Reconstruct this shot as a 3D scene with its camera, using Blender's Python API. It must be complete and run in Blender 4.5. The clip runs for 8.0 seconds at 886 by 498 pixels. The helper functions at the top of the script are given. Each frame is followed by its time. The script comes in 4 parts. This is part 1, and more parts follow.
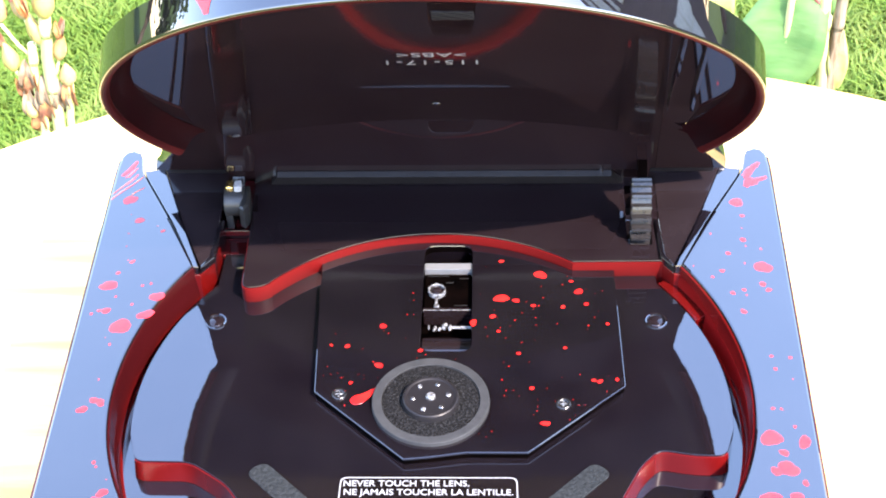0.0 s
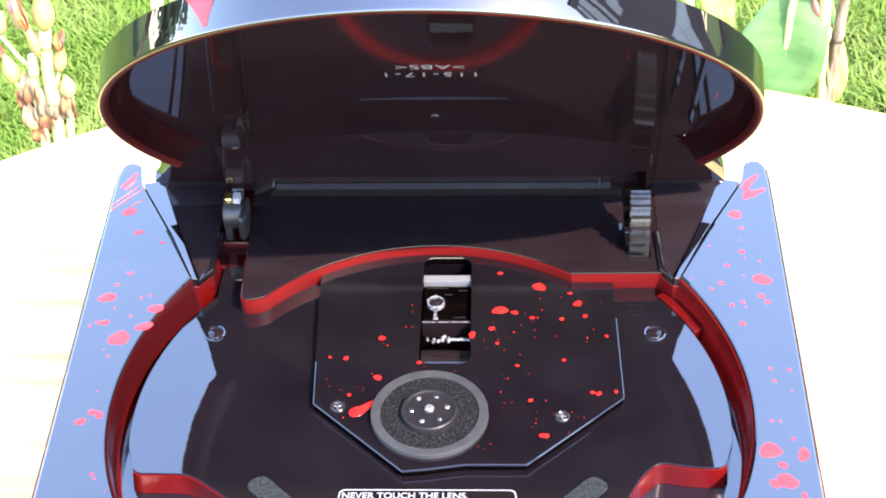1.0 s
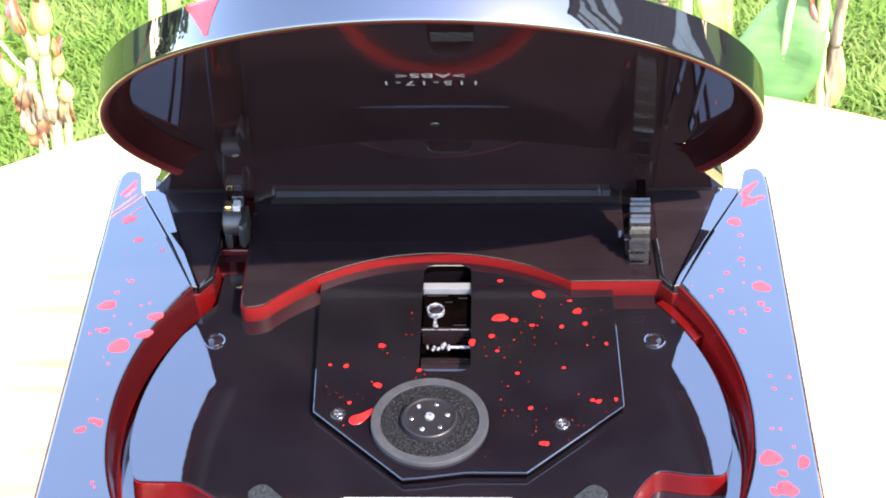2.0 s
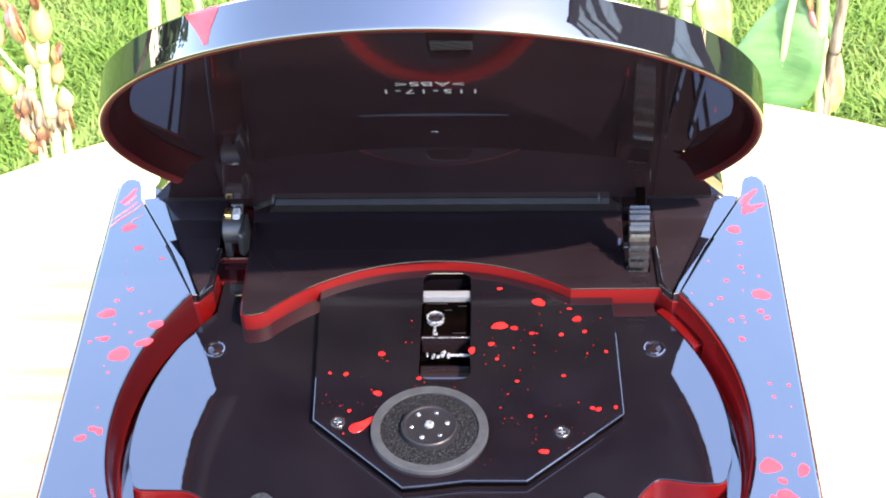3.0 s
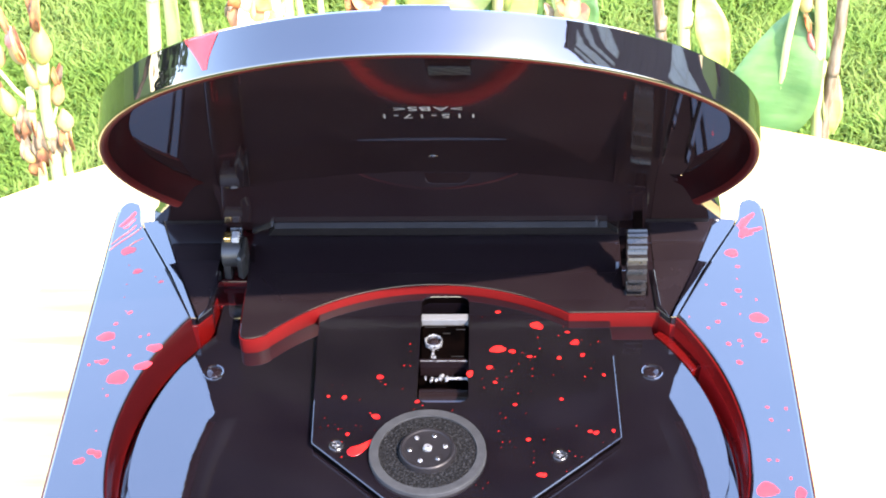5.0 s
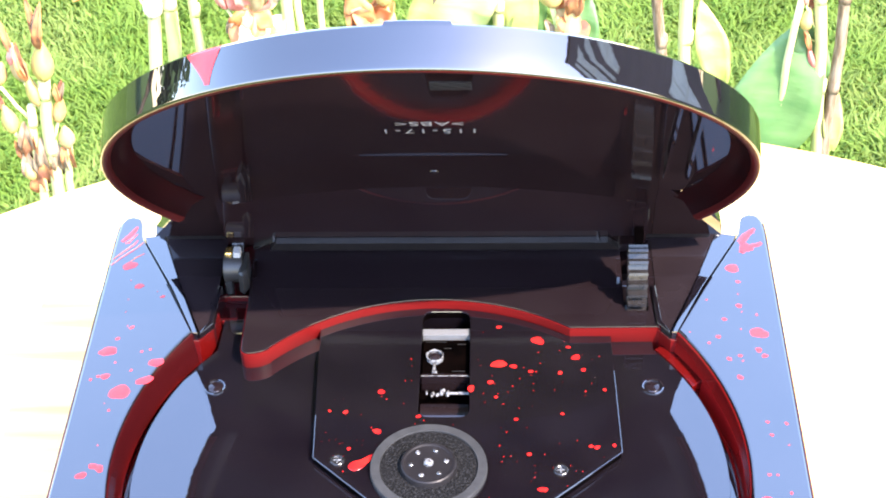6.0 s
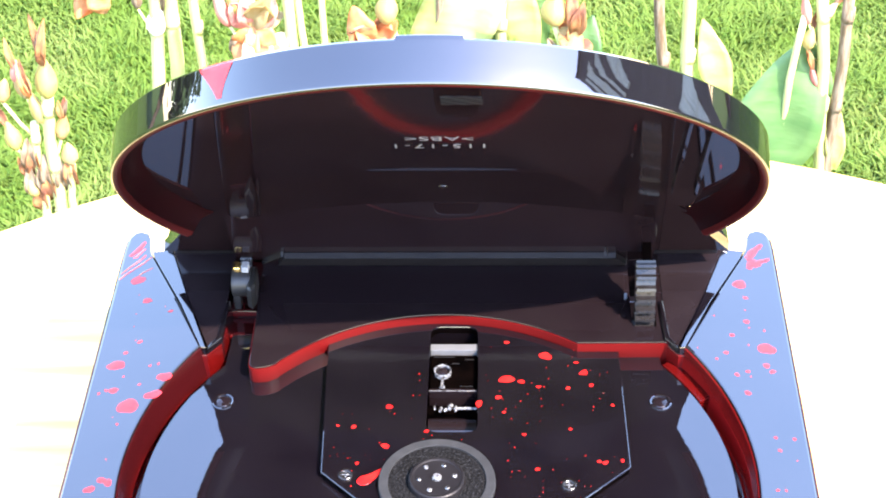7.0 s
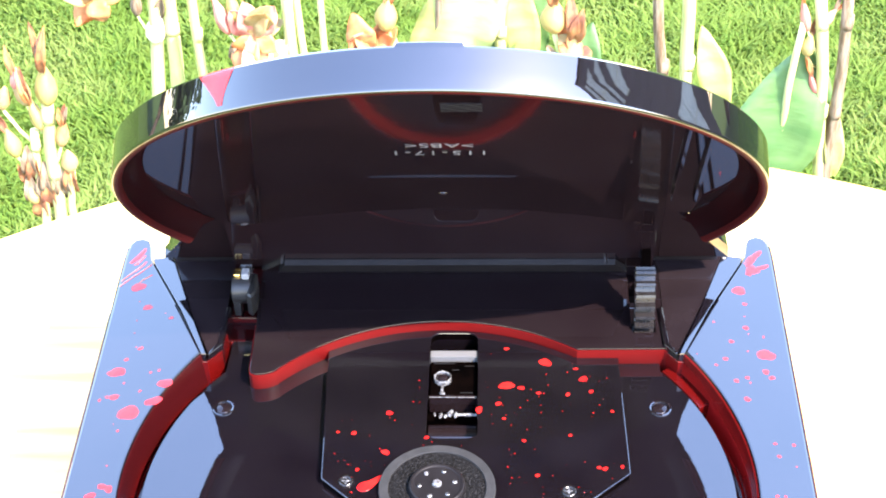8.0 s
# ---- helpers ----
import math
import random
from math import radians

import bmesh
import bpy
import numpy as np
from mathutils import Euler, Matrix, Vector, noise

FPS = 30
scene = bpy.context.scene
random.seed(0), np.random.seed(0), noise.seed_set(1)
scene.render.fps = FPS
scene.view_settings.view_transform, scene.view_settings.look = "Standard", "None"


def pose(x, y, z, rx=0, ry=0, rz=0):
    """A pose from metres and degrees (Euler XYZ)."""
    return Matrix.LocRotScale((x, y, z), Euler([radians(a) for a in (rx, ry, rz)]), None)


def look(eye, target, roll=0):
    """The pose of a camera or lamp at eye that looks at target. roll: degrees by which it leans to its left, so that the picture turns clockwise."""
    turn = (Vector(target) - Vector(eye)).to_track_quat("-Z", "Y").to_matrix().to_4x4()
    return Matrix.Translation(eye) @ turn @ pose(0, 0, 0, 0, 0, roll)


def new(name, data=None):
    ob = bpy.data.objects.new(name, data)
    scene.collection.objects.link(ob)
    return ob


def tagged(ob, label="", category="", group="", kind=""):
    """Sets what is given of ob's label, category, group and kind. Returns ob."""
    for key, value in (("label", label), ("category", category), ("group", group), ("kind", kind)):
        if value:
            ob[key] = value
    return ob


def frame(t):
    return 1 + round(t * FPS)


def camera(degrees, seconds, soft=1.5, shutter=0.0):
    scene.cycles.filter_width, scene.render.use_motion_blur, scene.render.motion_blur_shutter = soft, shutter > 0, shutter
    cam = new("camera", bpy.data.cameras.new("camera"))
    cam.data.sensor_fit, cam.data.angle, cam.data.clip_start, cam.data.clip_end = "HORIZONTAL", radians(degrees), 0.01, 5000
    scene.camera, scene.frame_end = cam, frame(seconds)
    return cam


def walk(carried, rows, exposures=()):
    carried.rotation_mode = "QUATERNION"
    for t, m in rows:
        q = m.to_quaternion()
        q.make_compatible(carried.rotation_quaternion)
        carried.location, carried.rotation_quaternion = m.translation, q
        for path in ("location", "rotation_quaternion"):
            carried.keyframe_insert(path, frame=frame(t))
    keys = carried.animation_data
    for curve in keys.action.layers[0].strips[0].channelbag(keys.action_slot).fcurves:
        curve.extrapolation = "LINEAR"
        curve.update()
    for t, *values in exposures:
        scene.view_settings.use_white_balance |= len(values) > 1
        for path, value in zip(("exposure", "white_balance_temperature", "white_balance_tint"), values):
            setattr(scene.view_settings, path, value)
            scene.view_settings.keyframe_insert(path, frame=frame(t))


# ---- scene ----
# ---- camera ----
PATH = [  # seconds, place, pitch, yaw, roll
    (0, 0.0204, -0.3072, 0.3839, -41.440, 2.968, -2.114),
    (0.5, 0.0207, -0.3067, 0.3845, -41.286, 2.895, -2.102),
    (1, 0.0208, -0.3071, 0.3839, -41.060, 2.966, -2.094),
    (1.5, 0.0203, -0.3066, 0.3845, -41.025, 2.862, -2.028),
    (3, 0.0200, -0.3065, 0.3855, -40.754, 2.799, -2.055),
    (3.5, 0.0204, -0.3064, 0.3856, -40.597, 2.777, -2.077),
    (4, 0.0210, -0.3073, 0.3852, -40.297, 2.778, -2.037),
    (4.5, 0.0206, -0.3067, 0.3867, -40.240, 2.761, -2.000),
    (6, 0.0203, -0.3083, 0.3873, -39.536, 2.752, -1.963),
    (6.5, 0.0190, -0.3086, 0.3874, -39.248, 2.788, -1.853),
    (7, 0.0179, -0.3096, 0.3870, -38.921, 2.693, -1.774),
    (7.5, 0.0173, -0.3107, 0.3866, -38.663, 2.619, -1.745),
    (8, 0.0178, -0.3105, 0.3876, -38.695, 2.660, -1.791),
]


def aim(x, y, z, pitch, yaw, roll):
    p, a = radians(pitch), radians(yaw)
    way = Vector((-math.sin(a) * math.cos(p), math.cos(a) * math.cos(p), math.sin(p)))
    eye = Vector((x, y, z))
    return look(eye, eye + way, roll)


cam = camera(28.0, 8.0, soft=1.9)
walk(cam, [(t, aim(*row)) for t, *row in PATH], exposures=[(0.0, 3.98, 7000, 23), (8.0, 3.98, 7000, 23)])

# ---- world, sun ----
SUN = Vector((0.50, -0.42, 0.75)).normalized()
world = bpy.data.worlds.new("sky")
scene.world = world
world.use_nodes = True
wn = world.node_tree.nodes
sky = wn.new("ShaderNodeTexSky")
sky.sky_type, sky.sun_disc = "NISHITA", False
sky.sun_elevation = math.asin(SUN.z)
sky.sun_rotation = math.atan2(SUN.x, SUN.y)
sky.air_density, sky.dust_density, sky.ozone_density = 1.4, 0.5, 4.0
world.node_tree.links.new(sky.outputs[0], wn["Background"].inputs[0])
wn["Background"].inputs[1].default_value = 0.15
sun = new("sun", bpy.data.lights.new("sun", "SUN"))
sun.data.energy, sun.data.angle, sun.data.color = 2.0, radians(0.53), (1.0, 0.95, 0.86)
sun.matrix_world = look(SUN * 20, (0, 0, 0))


# ---- materials ----
def material(name, color, rough=0.5, metal=0.0, ior=1.5, second=None, scale=40.0, mix=(0.35, 0.65), bump=0.0, bscale=300.0,
             rvar=0.0, sub=0.0, random_tint=0.0, stretch=(1, 1, 1)):
    """A principled surface with two scales of variation in colour, gloss and relief (object space, metres)."""
    m = bpy.data.materials.new(name)
    m.use_nodes = True
    nt = m.node_tree
    N, L = nt.nodes, nt.links
    b = N["Principled BSDF"]
    b.inputs["Base Color"].default_value = (*color, 1)
    b.inputs["Roughness"].default_value = rough
    b.inputs["Metallic"].default_value = metal
    b.inputs["IOR"].default_value = ior
    tc = N.new("ShaderNodeTexCoord")
    mp = N.new("ShaderNodeMapping")
    mp.inputs["Scale"].default_value = stretch
    L.new(tc.outputs["Object"], mp.inputs[0])
    if second:
        n1 = N.new("ShaderNodeTexNoise")
        n1.inputs["Scale"].default_value, n1.inputs["Detail"].default_value = scale, 6
        L.new(mp.outputs[0], n1.inputs["Vector"])
        r = N.new("ShaderNodeMapRange")
        r.inputs["From Min"].default_value, r.inputs["From Max"].default_value = mix
        L.new(n1.outputs["Fac"], r.inputs["Value"])
        mx = N.new("ShaderNodeMix")
        mx.data_type = "RGBA"
        mx.inputs["A"].default_value, mx.inputs["B"].default_value = (*color, 1), (*second, 1)
        L.new(r.outputs[0], mx.inputs["Factor"])
        out = mx.outputs["Result"]
        if random_tint:
            info = N.new("ShaderNodeNewGeometry")
            hsv = N.new("ShaderNodeHueSaturation")
            v = N.new("ShaderNodeMapRange")
            v.inputs["To Min"].default_value, v.inputs["To Max"].default_value = 1 - random_tint, 1 + random_tint
            L.new(info.outputs["Random Per Island"], v.inputs["Value"])
            L.new(v.outputs[0], hsv.inputs["Value"])
            L.new(out, hsv.inputs["Color"])
            out = hsv.outputs[0]
        L.new(out, b.inputs["Base Color"])
    if rvar:
        n3 = N.new("ShaderNodeTexNoise")
        n3.inputs["Scale"].default_value, n3.inputs["Detail"].default_value = 90.0, 8
        L.new(mp.outputs[0], n3.inputs["Vector"])
        r3 = N.new("ShaderNodeMapRange")
        r3.inputs["To Min"].default_value, r3.inputs["To Max"].default_value = max(0, rough - rvar), rough + rvar
        L.new(n3.outputs["Fac"], r3.inputs["Value"])
        L.new(r3.outputs[0], b.inputs["Roughness"])
    if bump:
        n2 = N.new("ShaderNodeTexNoise")
        n2.inputs["Scale"].default_value, n2.inputs["Detail"].default_value = bscale, 3
        L.new(mp.outputs[0], n2.inputs["Vector"])
        bp = N.new("ShaderNodeBump")
        bp.inputs["Strength"].default_value, bp.inputs["Distance"].default_value = bump, 0.001
        L.new(n2.outputs["Fac"], bp.inputs["Height"])
        L.new(bp.outputs[0], b.inputs["Normal"])
    if sub:
        b.inputs["Transmission Weight"].default_value = 0
        tr = N.new("ShaderNodeBsdfTranslucent")
        tr.inputs[0].default_value = (*[min(1, c * 1.5) for c in color], 1)
        ms = N.new("ShaderNodeMixShader")
        ms.inputs[0].default_value = sub
        L.new(b.outputs[0], ms.inputs[1])
        L.new(tr.outputs[0], ms.inputs[2])
        L.new(ms.outputs[0], N["Material Output"].inputs[0])
    return m


BLACK = material("black lacquer", (0.0022, 0.0016, 0.0023), 0.025, ior=1.87, second=(0.0034, 0.0026, 0.0034), scale=60, bump=0.010, bscale=220, rvar=0.02)
INNER = material("black gloss plastic", (0.0048, 0.0029, 0.0035), 0.04, ior=1.44, second=(0.0060, 0.0040, 0.0046), scale=90, bump=0.012, bscale=260, rvar=0.02)
LINING = material("black lid lining", (0.0052, 0.0027, 0.0033), 0.04, ior=1.37, second=(0.0065, 0.0037, 0.0043), scale=70, bump=0.006, bscale=160, rvar=0.012)
PANEL = material("semi-gloss black panel", (0.0062, 0.0042, 0.0048), 0.12, ior=1.22, second=(0.0080, 0.0056, 0.0062), scale=90, bump=0.015, bscale=260, rvar=0.03)
WINE = material("dark wine lacquer", (0.007, 0.0008, 0.0010), 0.25, ior=1.2, second=(0.0038, 0.0006, 0.0008), scale=40, mix=(0.4, 0.65), bump=0.02, bscale=260, rvar=0.03)
RED = material("red lacquer", (0.070, 0.0022, 0.0020), 0.25, ior=1.3, second=(0.040, 0.0016, 0.0016), scale=35, bump=0.03, bscale=200, rvar=0.05)
# Darker copy of RED, with shade put into its colour.
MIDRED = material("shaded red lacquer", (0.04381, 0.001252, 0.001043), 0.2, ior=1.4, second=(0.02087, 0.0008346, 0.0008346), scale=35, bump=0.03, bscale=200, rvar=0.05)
SCREW = material("blackened screw steel", (0.022, 0.022, 0.023), 0.22, metal=0.5, second=(0.012, 0.012, 0.013), scale=900, bump=0.2, bscale=900, rvar=0.08)
DARKRED = material("dark red lacquer", (0.05, 0.003, 0.004), 0.12, ior=1.6, second=(0.01, 0.002, 0.003), scale=22, bump=0.02, bscale=220, rvar=0.04)
SPLAT = material("red splatter paint", (0.36, 0.012, 0.009), 0.2, ior=1.45, second=(0.27, 0.007, 0.007), scale=400, rvar=0.05)
GREY = material("grey rubber ring", (0.0175, 0.0182, 0.0188), 0.7, ior=1.25, second=(0.0125, 0.0131, 0.0137), scale=300, bump=0.15, bscale=900)
FELT = material("dark felt", (0.0035, 0.0035, 0.0036), 0.95, ior=1.12, second=(0.022, 0.0222, 0.023), scale=1900, mix=(0.47, 0.74), bump=0.9, bscale=2200)
PAD = material("grey felt pad", (0.0070, 0.0080, 0.0084), 0.95, ior=1.12, second=(0.0160, 0.0180, 0.0187), scale=1100, bump=0.8, bscale=1600)
MATTE = material("matt black plastic", (0.0050, 0.0045, 0.0050), 0.42, ior=1.25, second=(0.0072, 0.0066, 0.0072), scale=150, bump=0.08, bscale=700, rvar=0.08)
GEAR = material("black nylon gear", (0.007, 0.0065, 0.0065), 0.2, ior=1.36, second=(0.011, 0.010, 0.010), scale=300, bump=0.05, bscale=600, rvar=0.06)
NYLON = material("grey nylon", (0.0105, 0.0100, 0.0100), 0.35, ior=1.35, second=(0.0065, 0.0064, 0.0064), scale=200, bump=0.05, bscale=500, rvar=0.06)
CLEAR = material("bright clear plastic", (0.09, 0.092, 0.095), 0.2, ior=1.55, second=(0.02, 0.02, 0.021), scale=1200, mix=(0.45, 0.6), bump=0.6, bscale=1100, rvar=0.05)
DARKSTEEL = material("dull steel", (0.11, 0.11, 0.112), 0.25, metal=0.8, second=(0.05, 0.05, 0.052), scale=900, mix=(0.45, 0.6), bump=0.4, bscale=900, rvar=0.1)
ALU = material("pale satin metal", (0.075, 0.077, 0.078), 0.5, ior=1.35, second=(0.06, 0.062, 0.063), scale=300, stretch=(1, 20, 1), rvar=0.08)
BRASS = material("brass", (0.8, 0.55, 0.2), 0.25, metal=1.0, second=(0.65, 0.42, 0.15), scale=300, rvar=0.08)
WHITE = material("white print", (0.17, 0.17, 0.172), 0.6, ior=1.2, second=(0.12, 0.12, 0.122), scale=1500)
MOULD = material("pale moulded letters", (0.12, 0.12, 0.125), 0.5, second=(0.08, 0.08, 0.085), scale=800)
# Recess shade is put into this colour: near black, almost no gloss.
CAVITY = material("black plastic with shade in its colour", (0.00036, 0.00028, 0.00028), 0.4, ior=1.02, second=(0.001, 0.00056, 0.00048), scale=200, bump=0.05, bscale=500)
LENS = material("clear lens", (0.10, 0.11, 0.12), 0.03, metal=0.3, ior=1.7, second=(0.22, 0.23, 0.25), scale=700)
WOOD = material("pale wood", (0.52, 0.40, 0.17), 0.6, ior=1.3, second=(0.42, 0.28, 0.085), scale=6, mix=(0.45, 0.62), bump=0.15, bscale=60, stretch=(1.2, 14, 1), rvar=0.1)
SOIL = material("lawn soil", (0.036, 0.068, 0.012), 0.95, ior=1.2, second=(0.060, 0.098, 0.020), scale=14, mix=(0.3, 0.7), bump=0.8, bscale=60)
GRASS = material("grass blades", (0.112, 0.188, 0.034), 0.9, ior=1.2, second=(0.165, 0.220, 0.060), scale=7, mix=(0.38, 0.64), random_tint=0.12, sub=0.6)
STEM = material("pale green stem", (0.33, 0.36, 0.13), 0.5, second=(0.42, 0.40, 0.19), scale=20, mix=(0.4, 0.6), sub=0.2, bump=0.2, bscale=120, stretch=(6, 6, 1))
DRY = material("dry stalk", (0.17, 0.13, 0.09), 0.8, ior=1.25, second=(0.09, 0.06, 0.035), scale=60, mix=(0.4, 0.6), bump=0.5, bscale=200, stretch=(6, 6, 1))
LEAF = material("canna leaf", (0.060, 0.145, 0.045), 0.45, second=(0.105, 0.205, 0.070), scale=22, mix=(0.38, 0.62), sub=0.4, bump=0.4, bscale=90, stretch=(1, 1, 4))
PALELEAF = material("pale yellow leaf", (0.25, 0.28, 0.07), 0.6, second=(0.32, 0.32, 0.12), scale=16, mix=(0.4, 0.6), sub=0.35, bump=0.4, bscale=90, stretch=(1, 1, 5))
BUD = material("yellow green bud", (0.30, 0.25, 0.07), 0.6, second=(0.36, 0.24, 0.09), scale=60, mix=(0.4, 0.6), sub=0.25, bump=0.3, bscale=120)
PETAL = material("orange petal", (0.44, 0.12, 0.03), 0.6, second=(0.46, 0.24, 0.10), scale=60, mix=(0.4, 0.6), sub=0.35, bump=0.3, bscale=100)
PINK = material("pink petal", (0.432, 0.096, 0.084), 0.5, second=(0.468, 0.27, 0.21), scale=30, sub=0.3)
CREAM = material("cream petal", (0.33, 0.26, 0.13), 0.7, ior=1.25, second=(0.34, 0.19, 0.07), scale=50, mix=(0.42, 0.62), sub=0.3, bump=0.3, bscale=100)
PALEPETAL = material("white petal", (0.62, 0.57, 0.45), 0.6, ior=1.3, second=(0.66, 0.62, 0.52), scale=50, mix=(0.4, 0.6), sub=0.3, bump=0.3, bscale=100)
WILT = material("withered petal", (0.34, 0.14, 0.05), 0.8, second=(0.12, 0.045, 0.025), scale=90, mix=(0.4, 0.6), sub=0.25, bump=0.6, bscale=160)
BARK = material("bark", (0.14, 0.10, 0.07), 0.9, second=(0.08, 0.06, 0.045), scale=12, bump=0.8, bscale=40)
CROWN = material("tree leaves", (0.0315, 0.07, 0.0175), 0.6, second=(0.056, 0.105, 0.028), scale=2, random_tint=0.4, sub=0.2)
SIDING = material("painted siding", (0.08, 0.075, 0.075), 0.7, second=(0.06, 0.0575, 0.055), scale=3, bump=0.2, bscale=30)
ROOF = material("roof shingle", (0.036, 0.033, 0.033), 0.9, second=(0.054, 0.048, 0.048), scale=8, bump=0.5, bscale=40)
TRIM = material("white trim", (0.64, 0.64, 0.624), 0.5, second=(0.56, 0.56, 0.544), scale=6)
PANE = material("curtained window pane", (0.55, 0.58, 0.60), 0.05, ior=1.5, second=(0.75, 0.77, 0.78), scale=9, mix=(0.4, 0.6), stretch=(1, 6, 0.6))



def graded_red(name, low, low_z, high, high_z, rough=0.2, ior=1.4):
    """Red lacquer whose colour changes between two heights (millimetres over the hub's plane)."""
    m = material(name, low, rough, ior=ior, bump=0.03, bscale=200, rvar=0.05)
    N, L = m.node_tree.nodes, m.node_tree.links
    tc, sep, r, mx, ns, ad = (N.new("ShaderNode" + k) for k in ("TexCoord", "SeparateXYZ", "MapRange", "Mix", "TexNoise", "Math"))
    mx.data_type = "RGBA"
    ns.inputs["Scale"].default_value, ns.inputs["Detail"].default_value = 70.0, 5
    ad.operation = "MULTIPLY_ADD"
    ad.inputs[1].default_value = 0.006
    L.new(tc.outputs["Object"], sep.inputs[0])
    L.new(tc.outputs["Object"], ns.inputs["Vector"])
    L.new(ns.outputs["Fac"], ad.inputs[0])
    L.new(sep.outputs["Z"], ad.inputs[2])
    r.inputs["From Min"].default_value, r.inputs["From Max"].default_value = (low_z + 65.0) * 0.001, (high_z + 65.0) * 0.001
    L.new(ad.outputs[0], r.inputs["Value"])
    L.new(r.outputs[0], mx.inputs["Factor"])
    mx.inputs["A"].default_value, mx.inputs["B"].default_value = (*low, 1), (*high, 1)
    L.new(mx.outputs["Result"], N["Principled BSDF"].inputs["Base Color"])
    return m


WELLRED = graded_red("red lacquer darker upwards", (0.050, 0.0020, 0.0018), -9.5, (0.015, 0.0013, 0.0016), -6.0, 0.12, 1.4)
WELLBRIGHT = graded_red("brighter red lacquer in the well", (0.16, 0.0045, 0.004), -7.0, (0.055, 0.0022, 0.0022), 1.0, 0.14, 1.4)
LIPRED = material("satin red lip", (0.030, 0.0020, 0.0020), 0.5, ior=1.15, second=(0.016, 0.0014, 0.0015), scale=35, bump=0.02, bscale=220, rvar=0.04)
EDGERED = graded_red("red edge paint darker downwards", (0.034, 0.0014, 0.0014), -4.0, (0.060, 0.0021, 0.0019), 0.5, 0.5, 1.15)

# ---- mesh helpers: millimetres, z from the hub's plane, 62 mm over the table ----
MM, LIFT = 0.001, 62.0


def part(name, bm, mat, parent, label="", smooth=False, mm=True, normals=True):
    if normals:
        bmesh.ops.recalc_face_normals(bm, faces=bm.faces)
    if mm:
        for v in bm.verts:
            v.co = (v.co.x * MM, v.co.y * MM, (v.co.z + LIFT) * MM)
    me = bpy.data.meshes.new(name)
    bm.to_mesh(me)
    bm.free()
    if smooth:
        for p in me.polygons:
            p.use_smooth = True
        if smooth != 2:
            me.set_sharp_from_angle(angle=radians(20.5 if smooth is True else smooth))
    me.materials.append(mat)
    ob = new(name, me)
    ob.parent = parent
    if label:
        tagged(ob, label)
    return ob


def sloped(bm):
    """Lets the wings of the shell fall away a little to the outside."""
    for x in (-66.0, 66.0):
        bmesh.ops.bisect_plane(bm, geom=bm.verts[:] + bm.edges[:] + bm.faces[:], plane_co=(x, 0, 0), plane_no=(1, 0, 0))
    for v in bm.verts:
        if v.co.z > -2:
            v.co.z -= max(0.0, abs(v.co.x) - 66.0) * 0.15
    return bm


def loop(bm, pts, z):
    return [bm.verts.new((p[0], p[1], z if len(p) < 3 else p[2])) for p in pts]


def prism(bm, pts, z0, z1, bevel=0.0, segs=2, holes=()):
    """An upright prism over a plan outline, with holes, the upper edges rounded."""
    tops, walls = [], []
    for i, ring in enumerate((pts, *holes)):
        lo, up = loop(bm, ring, z0), loop(bm, ring, z1)
        n = len(ring)
        for k in range(n):
            walls.append(bm.faces.new((lo[k], lo[(k + 1) % n], up[(k + 1) % n], up[k])))
        tops.append((lo, up))
    if holes:
        for s in (0, 1):
            edges = []
            for pair in tops:
                ring = pair[s]
                edges += [bm.edges.get((ring[k], ring[(k + 1) % len(ring)])) for k in range(len(ring))]
            bmesh.ops.triangle_fill(bm, use_beauty=True, edges=edges)
    else:
        bm.faces.new(tops[0][1])
        bm.faces.new(tops[0][0][::-1])
    bmesh.ops.recalc_face_normals(bm, faces=bm.faces)
    if bevel:
        edges = []
        for lo, up in tops:
            edges += [bm.edges.get((up[k], up[(k + 1) % len(up)])) for k in range(len(up))]
        bmesh.ops.bevel(bm, geom=edges, offset=bevel, segments=segs, affect="EDGES", profile=0.5, clamp_overlap=True)
    return bm


def box(bm, x0, x1, y0, y1, z0, z1, bevel=0.0):
    c = bmesh.ops.create_cube(bm, size=1)["verts"]
    for v in c:
        v.co = ((x0 + x1) / 2 + v.co.x * (x1 - x0), (y0 + y1) / 2 + v.co.y * (y1 - y0), (z0 + z1) / 2 + v.co.z * (z1 - z0))
    if bevel:
        es = list({e for v in c for e in v.link_edges})
        bmesh.ops.bevel(bm, geom=es, offset=bevel, segments=2, affect="EDGES", profile=0.5)
    return bm


def revolve(bm, profile, a0=0.0, a1=360.0, n=96, cx=0.0, cy=0.0):
    """Turns a profile of (radius, height) round an upright axis."""
    full = abs(a1 - a0 - 360) < 1e-6
    rings = []
    for i in range(n if full else n + 1):
        a = radians(a0 + (a1 - a0) * i / n)
        rings.append([bm.verts.new((cx + r * math.cos(a), cy + r * math.sin(a), z)) for r, z in profile])
    for i in range(n):
        p, q = rings[i], rings[(i + 1) % len(rings)]
        for k in range(len(profile) - 1):
            bm.faces.new((p[k], q[k], q[k + 1], p[k + 1]))
    bmesh.ops.remove_doubles(bm, verts=bm.verts, dist=1e-5)
    return bm


